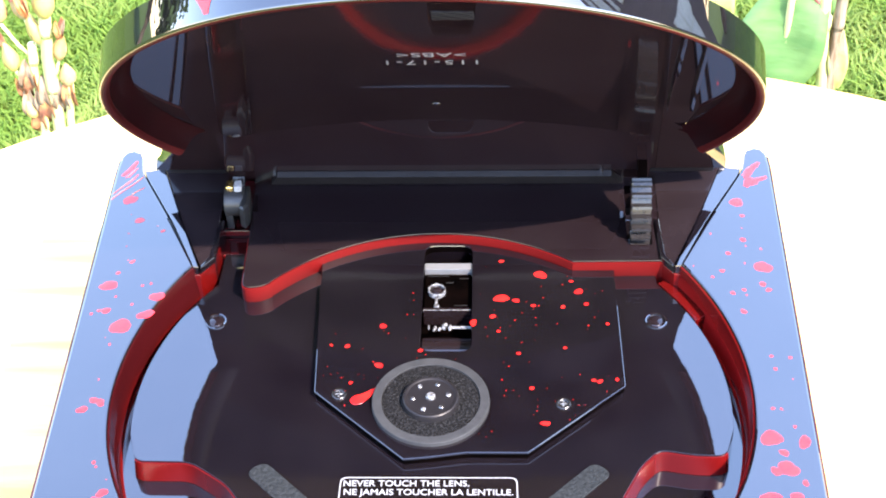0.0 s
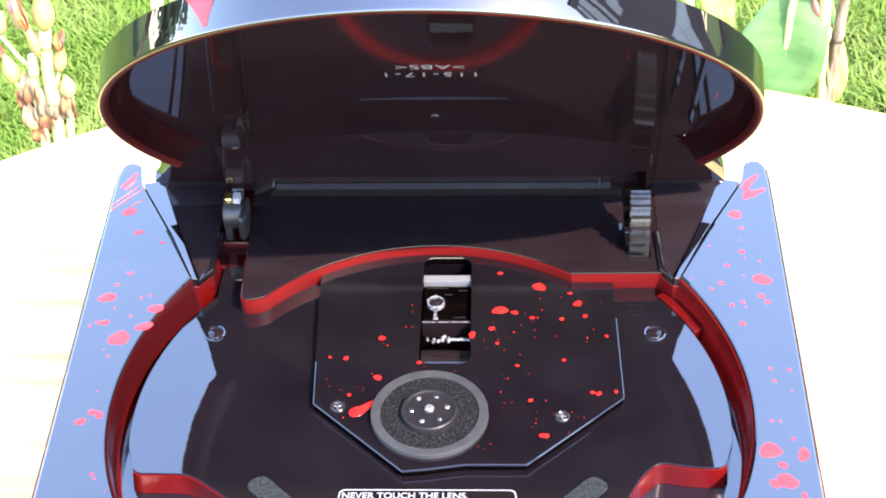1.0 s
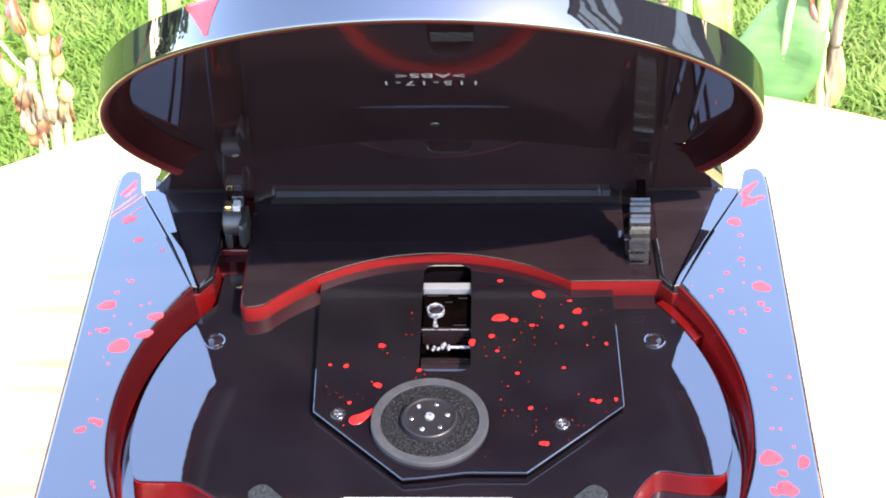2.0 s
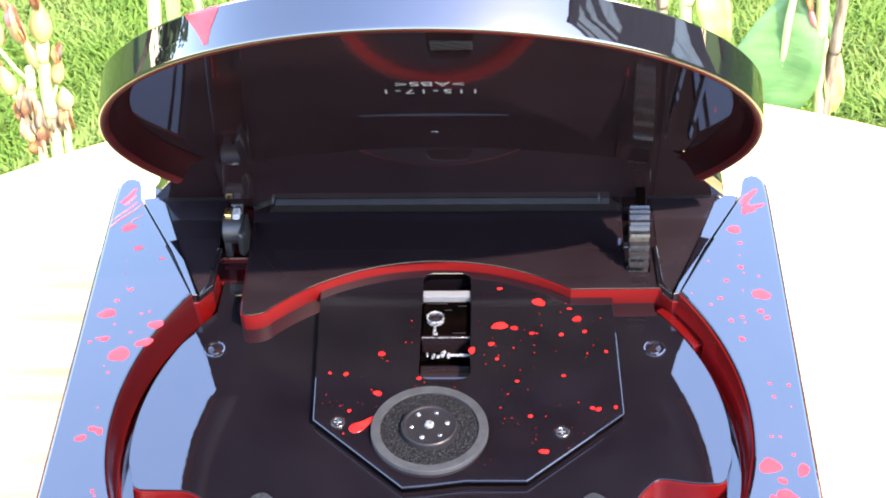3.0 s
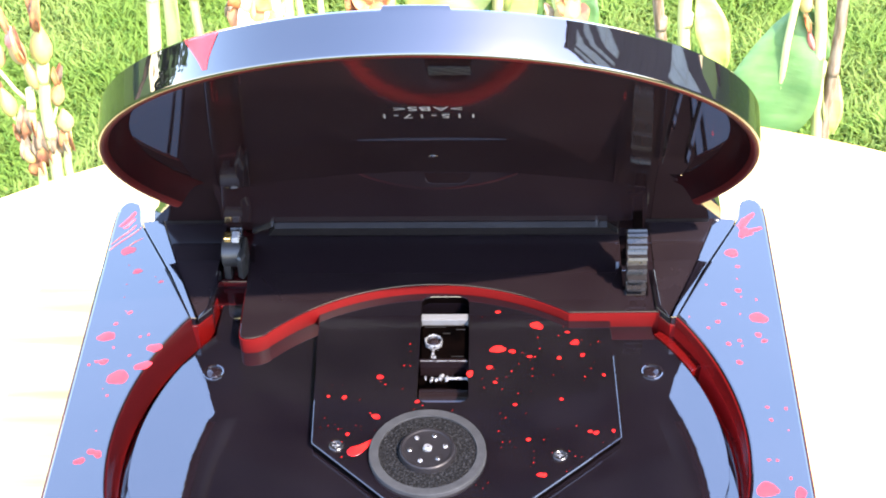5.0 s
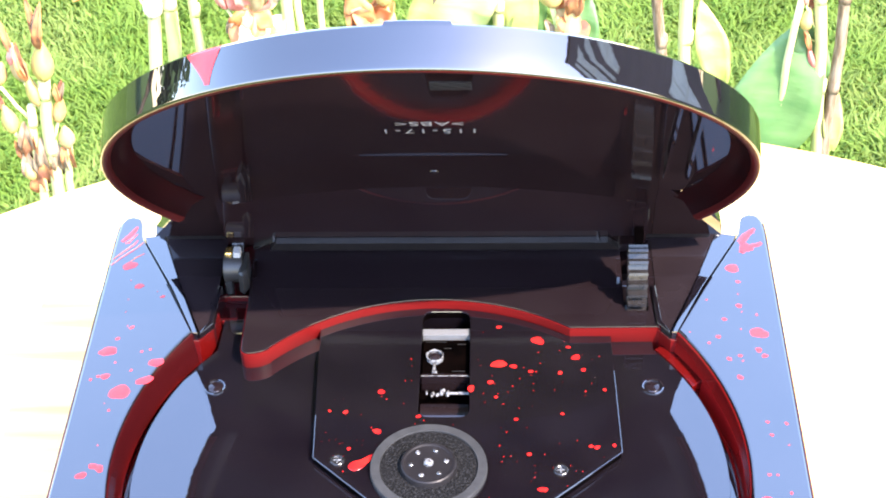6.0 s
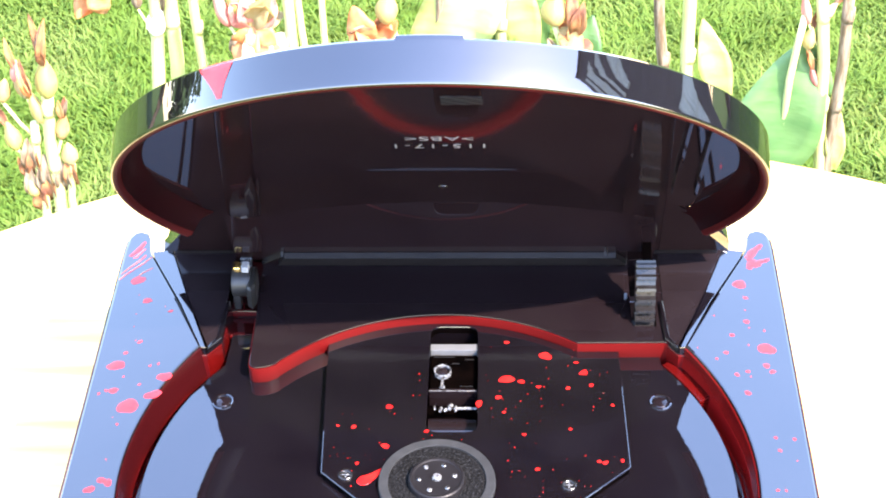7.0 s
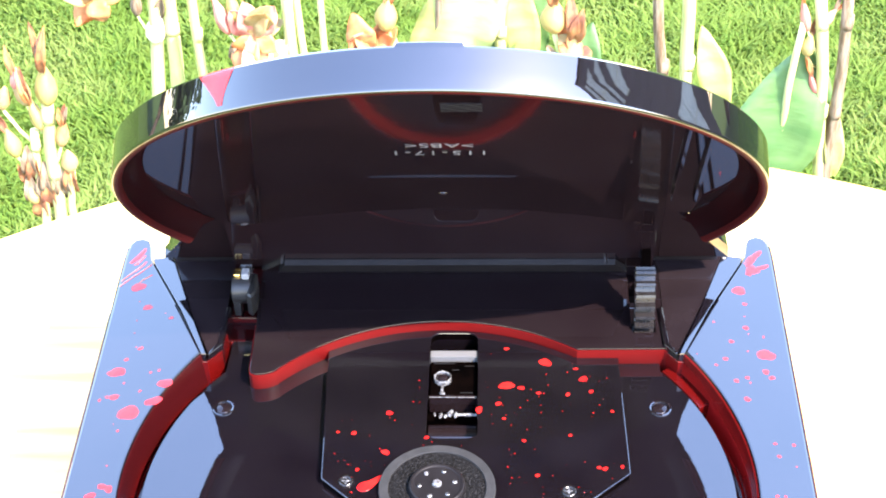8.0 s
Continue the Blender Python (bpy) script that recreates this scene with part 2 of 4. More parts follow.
def strip(bm, pts, z0, z1, thick, flare=0.0):
    """A standing band of some thickness along a line in plan."""
    n = len(pts)
    nor = []
    for i in range(n):
        a, b = Vector(pts[max(0, i - 1)]), Vector(pts[min(n - 1, i + 1)])
        t = (b - a).normalized()
        nor.append(Vector((t.y, -t.x)))
    rings = []
    for p, m in zip(pts, nor):
        a, b = Vector(p), Vector(p) + m * thick
        c = b + m * flare
        rings.append([bm.verts.new((a.x, a.y, z0)), bm.verts.new((c.x, c.y, z0)), bm.verts.new((b.x, b.y, z1)), bm.verts.new((a.x, a.y, z1))])
    for p, q in zip(rings, rings[1:]):
        for k in range(4):
            bm.faces.new((p[k], p[(k + 1) % 4], q[(k + 1) % 4], q[k]))
    bm.faces.new(rings[0])
    bm.faces.new(rings[-1][::-1])
    return bm


def arc(cx, cy, r, a0, a1, n):
    return [(cx + r * math.cos(radians(a0 + (a1 - a0) * i / n)), cy + r * math.sin(radians(a0 + (a1 - a0) * i / n))) for i in range(n + 1)]


def arc_by(p, q, s, n):
    """The arc from p through q to s."""
    (ax, ay), (bx, by), (cx, cy) = p, q, s
    d = 2 * (ax * (by - cy) + bx * (cy - ay) + cx * (ay - by))
    ux = ((ax * ax + ay * ay) * (by - cy) + (bx * bx + by * by) * (cy - ay) + (cx * cx + cy * cy) * (ay - by)) / d
    uy = ((ax * ax + ay * ay) * (cx - bx) + (bx * bx + by * by) * (ax - cx) + (cx * cx + cy * cy) * (bx - ax)) / d
    r = math.hypot(ax - ux, ay - uy)
    a0, a1 = math.degrees(math.atan2(ay - uy, ax - ux)), math.degrees(math.atan2(cy - uy, cx - ux))
    return arc(ux, uy, r, a0, a1, n)


def rounded(pts, r, n=4):
    """A closed outline with its corners rounded by about r."""
    out = []
    m = len(pts)
    for i in range(m):
        a, b, c = Vector(pts[i - 1]), Vector(pts[i]), Vector(pts[(i + 1) % m])
        k = min(r, (a - b).length * 0.45, (c - b).length * 0.45)
        p, q = b + (a - b).normalized() * k, b + (c - b).normalized() * k
        for j in range(n + 1):
            t = j / n
            out.append(tuple(p * (1 - t) ** 2 + b * 2 * t * (1 - t) + q * t * t))
    return out


def mirrored(pts):
    return [(-x, y) for x, y in reversed(pts)]


def thing(name, label, category, place=(0, 0, 0), group="", kind=""):
    e = new(name)
    e.empty_display_size = 0.05
    e.location = place
    return tagged(e, label, category, group, kind)


def lettering(name, text, size, place, parent, mat, turn=0.0, bold=0.0, label="", wide=1.0, space=1.0):
    """Raised flat letters, in metres; the place is the middle of the line."""
    cu = bpy.data.curves.new(name, "FONT")
    cu.body, cu.size, cu.align_x, cu.align_y, cu.extrude, cu.offset, cu.space_character = text, size, "CENTER", "CENTER", 0.00003, bold, space
    tmp = bpy.data.objects.new(name, cu)
    scene.collection.objects.link(tmp)
    me = bpy.data.meshes.new_from_object(tmp.evaluated_get(bpy.context.evaluated_depsgraph_get()))
    bpy.data.objects.remove(tmp)
    me.transform(place @ pose(0, 0, 0, 0, 0, turn) @ Matrix.Diagonal((wide, 1, 1, 1)))
    me.materials.clear()
    me.materials.append(mat)
    ob = new(name, me)
    ob.parent = parent
    return tagged(ob, label) if label else ob


# ---- ground, table ----
GROUND = -1.05
bm = bmesh.new()
bmesh.ops.create_grid(bm, x_segments=40, y_segments=40, size=60)
for v in bm.verts:
    v.co.z = GROUND
ground = part("ground", bm, SOIL, None, mm=False)
tagged(ground, "green lawn ground under short grass", "lawn", kind="structure")


def grass(x0, x1, y0, y1, count, seed):
    rnd = random.Random(seed)
    verts, faces = [], []
    for i in range(count):
        x, y = rnd.uniform(x0, x1), rnd.uniform(y0, y1)
        clump = noise.noise((x * 9, y * 9, 0.3))
        h = rnd.uniform(0.012, 0.030) * (1 + 0.7 * clump)
        w = rnd.uniform(0.0010, 0.0024)
        a = rnd.uniform(0, 6.283)
        lean = rnd.uniform(0.3, 1.3) * h
        b = a + rnd.uniform(-0.6, 0.6) + 1.57
        dx, dy, lx, ly = math.cos(a) * w, math.sin(a) * w, math.cos(b) * lean, math.sin(b) * lean
        k = len(verts)
        verts += [(x - dx, y - dy, GROUND), (x + dx, y + dy, GROUND), (x + dx * .9 + lx * .45, y + dy * .9 + ly * .45, GROUND + h * .7),
                  (x - dx * .9 + lx * .45, y - dy * .9 + ly * .45, GROUND + h * .7), (x + lx, y + ly, GROUND + h)]
        faces += [(k, k + 1, k + 2, k + 3), (k + 3, k + 2, k + 4)]
    me = bpy.data.meshes.new("grass")
    me.from_pydata(verts, [], faces)
    me.materials.append(GRASS)
    return tagged(new("grass", me), "short bright green lawn grass", "grass", kind="stuff")


grass(-1.1, 1.1, 1.15, 2.7, 270000, 3)
grass(-4.0, -1.1, -2.0, 5.0, 90000, 4)
grass(1.1, 4.0, -2.0, 5.0, 90000, 5)
grass(-1.1, 1.1, 2.7, 6.0, 50000, 6)
grass(-1.1, 1.1, -2.0, 1.15, 50000, 7)


def round_table():
    t = thing("round_table", "round pale wooden garden table in full sun", "table", (0.020, -0.094, GROUND))
    H = -GROUND
    bm = bmesh.new()
    revolve(bm, [(0, H - 0.024), (0.322, H - 0.024), (0.332, H - 0.020), (0.335, H - 0.012), (0.333, H - 0.004), (0.328, H), (0, H)], n=128)
    part("tabletop", bm, WOOD, t, "pale wooden round top", smooth=True, mm=False)
    for i in range(4):
        bm = bmesh.new()
        a = radians(45 + 90 * i)
        x, y = 0.22 * math.cos(a), 0.22 * math.sin(a)
        box(bm, x - .025, x + .025, y - .025, y + .025, 0, H - 0.0245, 0.004)
        part("leg", bm, WOOD, t, mm=False)
    return t


round_table()

# ---- the console ----
console = thing("game_console", "glossy black game console with red splatter and open lid", "game console", (0, 0, 0))
RIM, DECK, FLOOR, LOW, PLATE = 4.0, 2.0, -3.3, -9.8, -1.05
RW = 80.0

# upper shell: a frame round the disc well with two pointed ears behind
left = [(-65.3, 46.2), (-74.0, 65.2), (-84.7, 87.0), (-85.9, 90.4), (-87.0, 96.4), (-88.2, 99.4), (-90.4, 100.9), (-92.6, 100.6), (-94.0, 98.4), (-94.4, 93.0), (-94.4, 60.0), (-94.4, -80.0)]
front = arc(-82.4, -86, 12, 180, 250, 6) + [(-40, -101), (0, -102.5), (40, -101)] + arc(82.4, -86, 12, 290, 360, 6)
well = arc(0, 0, RW, 35.3, -215.3, 120)
shell_outline = left + front + mirrored(left) + well[1:-1]
bm = bmesh.new()
prism(bm, shell_outline, -13.0, RIM, 0.7, 3)
sloped(bm)
part("upper_shell", bm, BLACK, console, "glossy black upper shell reflecting the sky, with red splatter", smooth=8)


def skirt():
    bm = bmesh.new()
    outer = left[3:] + front + mirrored(left[3:])
    prof = [(0.02, -1.6), (0.5, -3.2), (1.1, -6.0), (1.6, -13.2), (2.0, -26.0), (0.4, -27.0), (-0.5, -27.5), (-1.0, -56.0), (-4.0, -58.5)]
    rings = []
    n = len(outer)
    for i, p in enumerate(outer):
        a, b = Vector(outer[i - 1]), Vector(outer[(i + 1) % n])
        t = (b - a).normalized()
        o = Vector((-t.y, t.x)) * -1
        rings.append([bm.verts.new((p[0] + o.x * k, p[1] + o.y * k, z)) for k, z in prof])
    for i in range(n):
        p, q = rings[i], rings[(i + 1) % n]
        for k in range(len(prof) - 1):
            bm.faces.new((p[k], q[k], q[k + 1], p[k + 1]))
    bm.faces.new([r[-1] for r in rings])
    part("lower_shell", bm, DARKRED, console, "dark red lower shell", smooth=True)
    for x in (-78, 78):
        for y in (-80, 78):
            bm = bmesh.new()
            revolve(bm, [(0, -62), (6, -62), (6.5, -61), (6.5, -58), (0, -58)], n=20, cx=x, cy=y)
            part("rubber_foot", bm, MATTE, console, smooth=True)


skirt()

for s in (1, -1):
    ring = [(s * x, y) for x, y in ((-94.2, -84), (-94.2, 92.5), (-94.0, 97.6), (-94.5, 97.8), (-94.75, 92.6), (-94.85, -84))]
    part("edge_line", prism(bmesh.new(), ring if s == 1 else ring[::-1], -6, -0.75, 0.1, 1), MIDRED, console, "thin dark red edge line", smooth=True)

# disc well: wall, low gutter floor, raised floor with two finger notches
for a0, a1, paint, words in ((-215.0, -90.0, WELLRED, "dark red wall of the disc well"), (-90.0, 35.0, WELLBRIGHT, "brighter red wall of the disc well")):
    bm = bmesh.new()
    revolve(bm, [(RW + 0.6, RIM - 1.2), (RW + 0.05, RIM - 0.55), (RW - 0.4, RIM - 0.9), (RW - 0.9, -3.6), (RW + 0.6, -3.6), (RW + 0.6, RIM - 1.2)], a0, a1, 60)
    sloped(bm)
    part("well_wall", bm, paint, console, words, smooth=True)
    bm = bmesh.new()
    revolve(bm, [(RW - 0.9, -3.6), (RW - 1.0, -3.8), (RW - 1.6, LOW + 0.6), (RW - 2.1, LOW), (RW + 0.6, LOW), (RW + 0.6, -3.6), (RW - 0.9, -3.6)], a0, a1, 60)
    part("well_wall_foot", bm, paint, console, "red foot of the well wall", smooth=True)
bm = bmesh.new()
revolve(bm, [(0, LOW), (RW - 1.5, LOW), (RW - 1.5, LOW - 2), (0, LOW - 2)], n=96)
part("gutter_floor", bm, BLACK, console, smooth=True)
notch = rounded([(-73.6, -13.0), (-72.0, -17.4), (-58.5, -17.6), (-48.5, -25.0), (-44.0, -32), (-40, -52), (-36, -66)], 3.0)[5:-5]
notch = [(-74.6, -9.0)] + notch + [(-35.5, -66.3)]
notch_r = rounded([(73.8, -9.0), (72.6, -15.3), (65.0, -15.2), (56.2, -13.4), (51.6, -18.6), (46.2, -29.5), (40, -52), (36, -66)], 2.6)[5:-5]
notch_r = ([(74.8, -7.0)] + notch_r + [(35.5, -66.3)])[::-1]
floor_outline = arc(0, 0, 75.2, 142, 187, 40) + notch + arc(0, 0, 75.2, 242, 298, 24) + notch_r + arc(0, 0, 75.2, -5, 38, 40) + [(58, 75), (-58, 75)]
bm = bmesh.new()
prism(bm, floor_outline, LOW + 0.02, FLOOR, 0.5, 2, holes=[[(-4.2, 17.6), (10.6, 17.6), (10.3, 59.8), (-4.2, 59.8)]])
part("well_floor", bm, BLACK, console, "glossy black floor of the disc well", smooth=8)
for pts in (notch[2:][::-1], notch_r[:-2][::-1]):
    bm = bmesh.new()
    strip(bm, pts, LOW + 0.1, FLOOR - 0.6, -0.35, -0.6)
    part("notch_wall", bm, RED, console, "red painted edge of the finger notch", smooth=True)
# The red well wall's reflection is painted into this ledge's colour.
bm = bmesh.new()
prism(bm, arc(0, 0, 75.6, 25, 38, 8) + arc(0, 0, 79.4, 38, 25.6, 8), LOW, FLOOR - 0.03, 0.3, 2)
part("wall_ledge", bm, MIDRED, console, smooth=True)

# deck behind the well, with its red front edge
nose = rounded([(-52.0, 60), (-51.7, 39.3), (-46.2, 39.9), (-37.8, 47.5)], 3.2, 5)[6:-6]
curve = arc_by((-44.7, 41.5), (2.5, 61.1), (36.7, 49.6), 36)
deck_front = [(-52.0, 60)] + nose + curve + [(60.2, 49.8), (63.4, 48.6)]
slot = [(51.8, 56.3), (58.4, 56.3), (58.4, 85), (51.8, 85)]
bm = bmesh.new()
prism(bm, [(-52.6, 88)] + deck_front + [(61.6, 66), (61.0, 88)], LOW, DECK, 0.45, 2, holes=[slot])
part("hinge_deck", bm, INNER, console, "glossy black deck in front of the hinge", smooth=8)
bm = bmesh.new()
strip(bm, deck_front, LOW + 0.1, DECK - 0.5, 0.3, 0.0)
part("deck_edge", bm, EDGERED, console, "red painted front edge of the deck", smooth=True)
bm = bmesh.new()
box(bm, 50, 61, 52, 88, LOW - 1, LOW + 0.5)
part("slot_floor", bm, MATTE, console)
def sheet_z(x):
    return RIM - max(0.0, abs(x) - 66.0) * 0.15


for s in (1, -1):
    ring = [(s * x, y) for x, y in ((-65.3, 45.8), (-63.9, 45.6), (-70.9, 64.4), (-79.4, 89.4), (-80.4, 90.3), (-85.6, 90.3), (-84.4, 87.0), (-73.7, 65.4))]
    bm = prism(bmesh.new(), ring if s == 1 else ring[::-1], -11, RIM, 0.2, 2)
    for v in bm.verts:
        if v.co.z > 0:
            v.co.z = v.co.z - max(0.0, abs(v.co.x) - 66.0) * 0.15 - 0.25
    part("bevel_strip", bm, BLACK, console, "glossy strip beside the ear", smooth=8)
    f = [(s * x, y) for x, y in ((-63.4, 46.4), (-60.9, 50.8), (-60.5, 90.9), (-79.8, 90.9), (-79.4, 89.6), (-70.8, 64.6))]
    bm = prism(bmesh.new(), f if s == 1 else f[::-1], -12, RIM - 1.7, 0.15, 1)
    part("corner_panel", bm, PANEL, console, "glossy black triangular panel", smooth=8)
    r = [(s * x, y) for x, y in ((-63.6, 45.8), (-60.2, 50.4), (-59.6, 66.0), (-60.8, 66.0), (-61.6, 51.2), (-63.6, 47.2))]
    part("rear_ridge", box(bmesh.new(), min(s * -81.4, s * -60.8), max(s * -81.4, s * -60.8), 90.0, 91.05, RIM - 3.5, RIM - 1.1, 0.4), BLACK, console, "thin glossy ridge behind the corner panel", smooth=30)
    part("panel_edge", prism(bmesh.new(), r if s == 1 else r[::-1], -11, RIM - 1.0, 0.45, 3), BLACK, console, smooth=True)
# Left wall gets the red with shade in its colour, right wall plain RED.
for s in (1, -1):
    r = [(s * x, y) for x, y in ((-65.6, 45.4), (-63.7, 45.4), (-60.3, 50.0), (-59.6, 57.0), (-60.3, 57.0), (-61.0, 50.6), (-63.9, 46.4), (-65.6, 46.4))]
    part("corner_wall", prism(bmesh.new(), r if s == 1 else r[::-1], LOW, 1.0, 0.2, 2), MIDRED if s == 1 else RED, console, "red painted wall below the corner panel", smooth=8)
# stepped channel beside the deck's nose
for y0, y1, z in ((46, 58.5, -6.0), (58.5, 66, -3.2), (66, 88, -1.0)):
    bm = bmesh.new()
    box(bm, -60.3, -52.7, y0, y1, -12, z, 0.3)
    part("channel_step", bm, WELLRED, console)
    bm = bmesh.new()
    box(bm, -59.5, -52.8, y0 - 0.25, y0 + 0.2, z - 1.6, z - 0.2, 0.1)
    part("step_edge", bm, RED, console)
# Upper part added behind the lid to keep sky reflections off deck and panels.
bm = bmesh.new()
gable = [(-81.4, -56.0), (81.4, -56.0), (81.4, 3.6), (76.4, 12.6), (-76.4, 12.6), (-81.4, 3.6)]
near, far = [bm.verts.new((x, 91.2, z)) for x, z in gable], [bm.verts.new((x, 97.0, z)) for x, z in gable]
for k in range(6):
    bm.faces.new((near[k], near[(k + 1) % 6], far[(k + 1) % 6], far[k]))
bm.faces.new(near)
bm.faces.new(far[::-1])
part("back_wall", bm, INNER, console, "black rear wall with slanted ends, raised to block sky reflections")

# cover plate with the lens slot
plate_outline = [(-31.4, 52.4), (-29.6, 4.0), (-6.1, -18.8), (0.1, -18.1), (9.0, -16.6), (24.2, -16.6), (48.9, 5.9), (47.9, 49.4)] + [(36.6, 49.4)] + arc_by((30.0, 53.1), (2.5, 60.8), (-25.0, 55.8), 20)
slot_pts = rounded([(-3.5, 18.4), (9.9, 18.4), (9.6, 59.4), (-3.4, 59.4)], 3.2, 6)
bm = bmesh.new()
prism(bm, plate_outline, PLATE - 0.5, PLATE, 0.18, 2, holes=[slot_pts])
part("cover_plate", bm, BLACK, console, "glossy black cover plate splattered with red paint", smooth=8)
bm = bmesh.new()
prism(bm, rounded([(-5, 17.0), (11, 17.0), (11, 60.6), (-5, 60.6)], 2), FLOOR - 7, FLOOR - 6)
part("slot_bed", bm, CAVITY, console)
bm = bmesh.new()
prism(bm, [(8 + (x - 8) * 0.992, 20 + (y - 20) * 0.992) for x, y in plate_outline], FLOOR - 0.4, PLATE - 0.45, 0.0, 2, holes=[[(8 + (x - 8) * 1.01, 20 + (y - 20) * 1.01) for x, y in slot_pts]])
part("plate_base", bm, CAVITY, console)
TRAY = FLOOR + 1.3
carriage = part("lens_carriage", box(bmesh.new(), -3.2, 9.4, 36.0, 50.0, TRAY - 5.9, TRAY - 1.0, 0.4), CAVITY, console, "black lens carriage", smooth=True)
part("guide_strip", box(bmesh.new(), -3.3, 9.5, 50.6, 53.1, TRAY - 2.5, TRAY + 0.2, 0.1), ALU, console, "pale metal guide strip")
LX, LY = 0.2, 42.6
collar = part("lens_collar", revolve(bmesh.new(), [(1.9, TRAY - 1.0), (1.9, TRAY + 0.1), (2.0, TRAY + 0.25), (2.25, TRAY + 0.25), (2.4, TRAY), (2.45, TRAY - 1.0)], n=32, cx=LX, cy=LY), CLEAR, carriage, "clear lens collar", smooth=True)
part("lens", revolve(bmesh.new(), [(0, TRAY + 0.35), (0.7, TRAY + 0.25), (1.3, TRAY - 0.05), (1.88, TRAY - 0.6)], n=28, cx=LX, cy=LY), INNER, carriage, "glass laser lens", smooth=True)
for i in range(5):
    a = radians(20 + 72 * i)
    part("collar_lug", box(bmesh.new(), LX + 2.25 * math.cos(a) - 0.22, LX + 2.25 * math.cos(a) + 0.22, LY + 2.25 * math.sin(a) - 0.2, LY + 2.25 * math.sin(a) + 0.2, TRAY - 0.9, TRAY + 0.4, 0.1), CLEAR, carriage, smooth=True)
part("lens_arm", box(bmesh.new(), -0.25, 0.55, 37.0, 40.4, TRAY - 1.0, TRAY - 0.3, 0.25), CLEAR, carriage, smooth=True)
part("arm_foot", box(bmesh.new(), -0.5, 1.0, 36.5, 37.2, TRAY - 1.0, TRAY - 0.2, 0.2), CLEAR, carriage, smooth=True)
for x0, x1, y in ((2.6, 4.6, 44.8), (5.0, 8.4, 35.8), (6.2, 8.6, 46.4), (-2.4, 3.4, 47.4)):
    part("flexure_wire", box(bmesh.new(), x0, x1, y + 1.55, y + 1.73, TRAY - 1.05, TRAY - 0.82), NYLON, carriage)
part("carriage_front", box(bmesh.new(), -3.3, 9.6, 35.0, 36.2, TRAY - 5.9, TRAY - 0.5, 0.2), INNER, console, smooth=True)
# Pale bar painted in as the highlight along the carriage's upper edge.
part("carriage_edge", box(bmesh.new(), -3.2, 9.5, 35.1, 35.4, TRAY - 0.55, TRAY - 0.4, 0.05), CLEAR, carriage, "bright carriage edge, a painted highlight", smooth=True)
bm = bmesh.new()
bmesh.ops.create_cone(bm, cap_ends=True, segments=20, radius1=4.2, radius2=4.2, depth=12.8, matrix=Matrix.Translation((3.1, 26.4, FLOOR - 6.6)) @ Matrix.Rotation(radians(90), 4, "Y"))
part("slot_roller", bm, INNER, console, "glossy black roller in the slot", smooth=True)
bm = bmesh.new()
bmesh.ops.create_cone(bm, cap_ends=True, segments=16, radius1=0.42, radius2=0.42, depth=5.4, matrix=Matrix.Translation((6.9, 29.6, FLOOR - 0.2)) @ Matrix.Rotation(radians(90), 4, "Y"))
part("guide_rod", bm, CLEAR, console, "bright steel guide rod", smooth=True)
bm = bmesh.new()
for x, y, r, k in ((-1.6, 0.2, 0.5, 1.7), (0.0, -0.4, 0.8, 1.3), (1.3, -0.5, 0.7, 1.1), (2.6, 0.5, 1.1, 1.2), (4.0, -0.1, 0.8, 1.5)):
    bmesh.ops.create_icosphere(bm, subdivisions=2, radius=r, matrix=Matrix.Translation((x, 29.6 + y, FLOOR - 0.2)) @ Matrix.Rotation(k, 4, "Z") @ Matrix.Diagonal((k, 0.7, 0.7, 1)))
part("feed_worm", bm, CLEAR, console, "bright worn worm gear", smooth=True)

# spindle hub
hub = part("spindle_hub", revolve(bmesh.new(), [(12.35, -1.0), (12.35, 0.0), (12.45, 0.15), (14.55, 0.15), (14.7, 0.0), (14.8, -1.2), (14.4, -1.8), (14.4, -4.4), (12.35, -4.4), (12.35, -1.0)], n=72), GREY, console, "grey spindle ring", smooth=True)
part("felt_disc", revolve(bmesh.new(), [(0, -0.35), (12.38, -0.35), (12.38, -1.5), (0, -1.5)], n=64), FELT, hub, "dark speckled felt disc", smooth=True)
part("centre_cap", revolve(bmesh.new(), [(0, 1.1), (5.9, 1.1), (6.3, 1.3), (6.7, 1.32), (7.0, 1.1), (7.15, 0.6), (7.3, -0.5), (0, -0.5)], n=60), MATTE, hub, "black centre cap", smooth=True)
part("cap_pin", revolve(bmesh.new(), [(0, 2.1), (0.8, 2.0), (1.2, 1.6), (1.3, 1.1), (0, 1.1)], n=24), CLEAR, hub, smooth=True)
for i in range(6):
    a = radians(8 + 60 * i)
    part("cap_stud", revolve(bmesh.new(), [(0, 1.6), (0.45, 1.52), (0.65, 1.3), (0.65, 1.1), (0, 1.1)], n=16, cx=4.5 * math.cos(a), cy=4.5 * math.sin(a)), CLEAR if i % 2 == 0 else DARKSTEEL, hub, smooth=True)

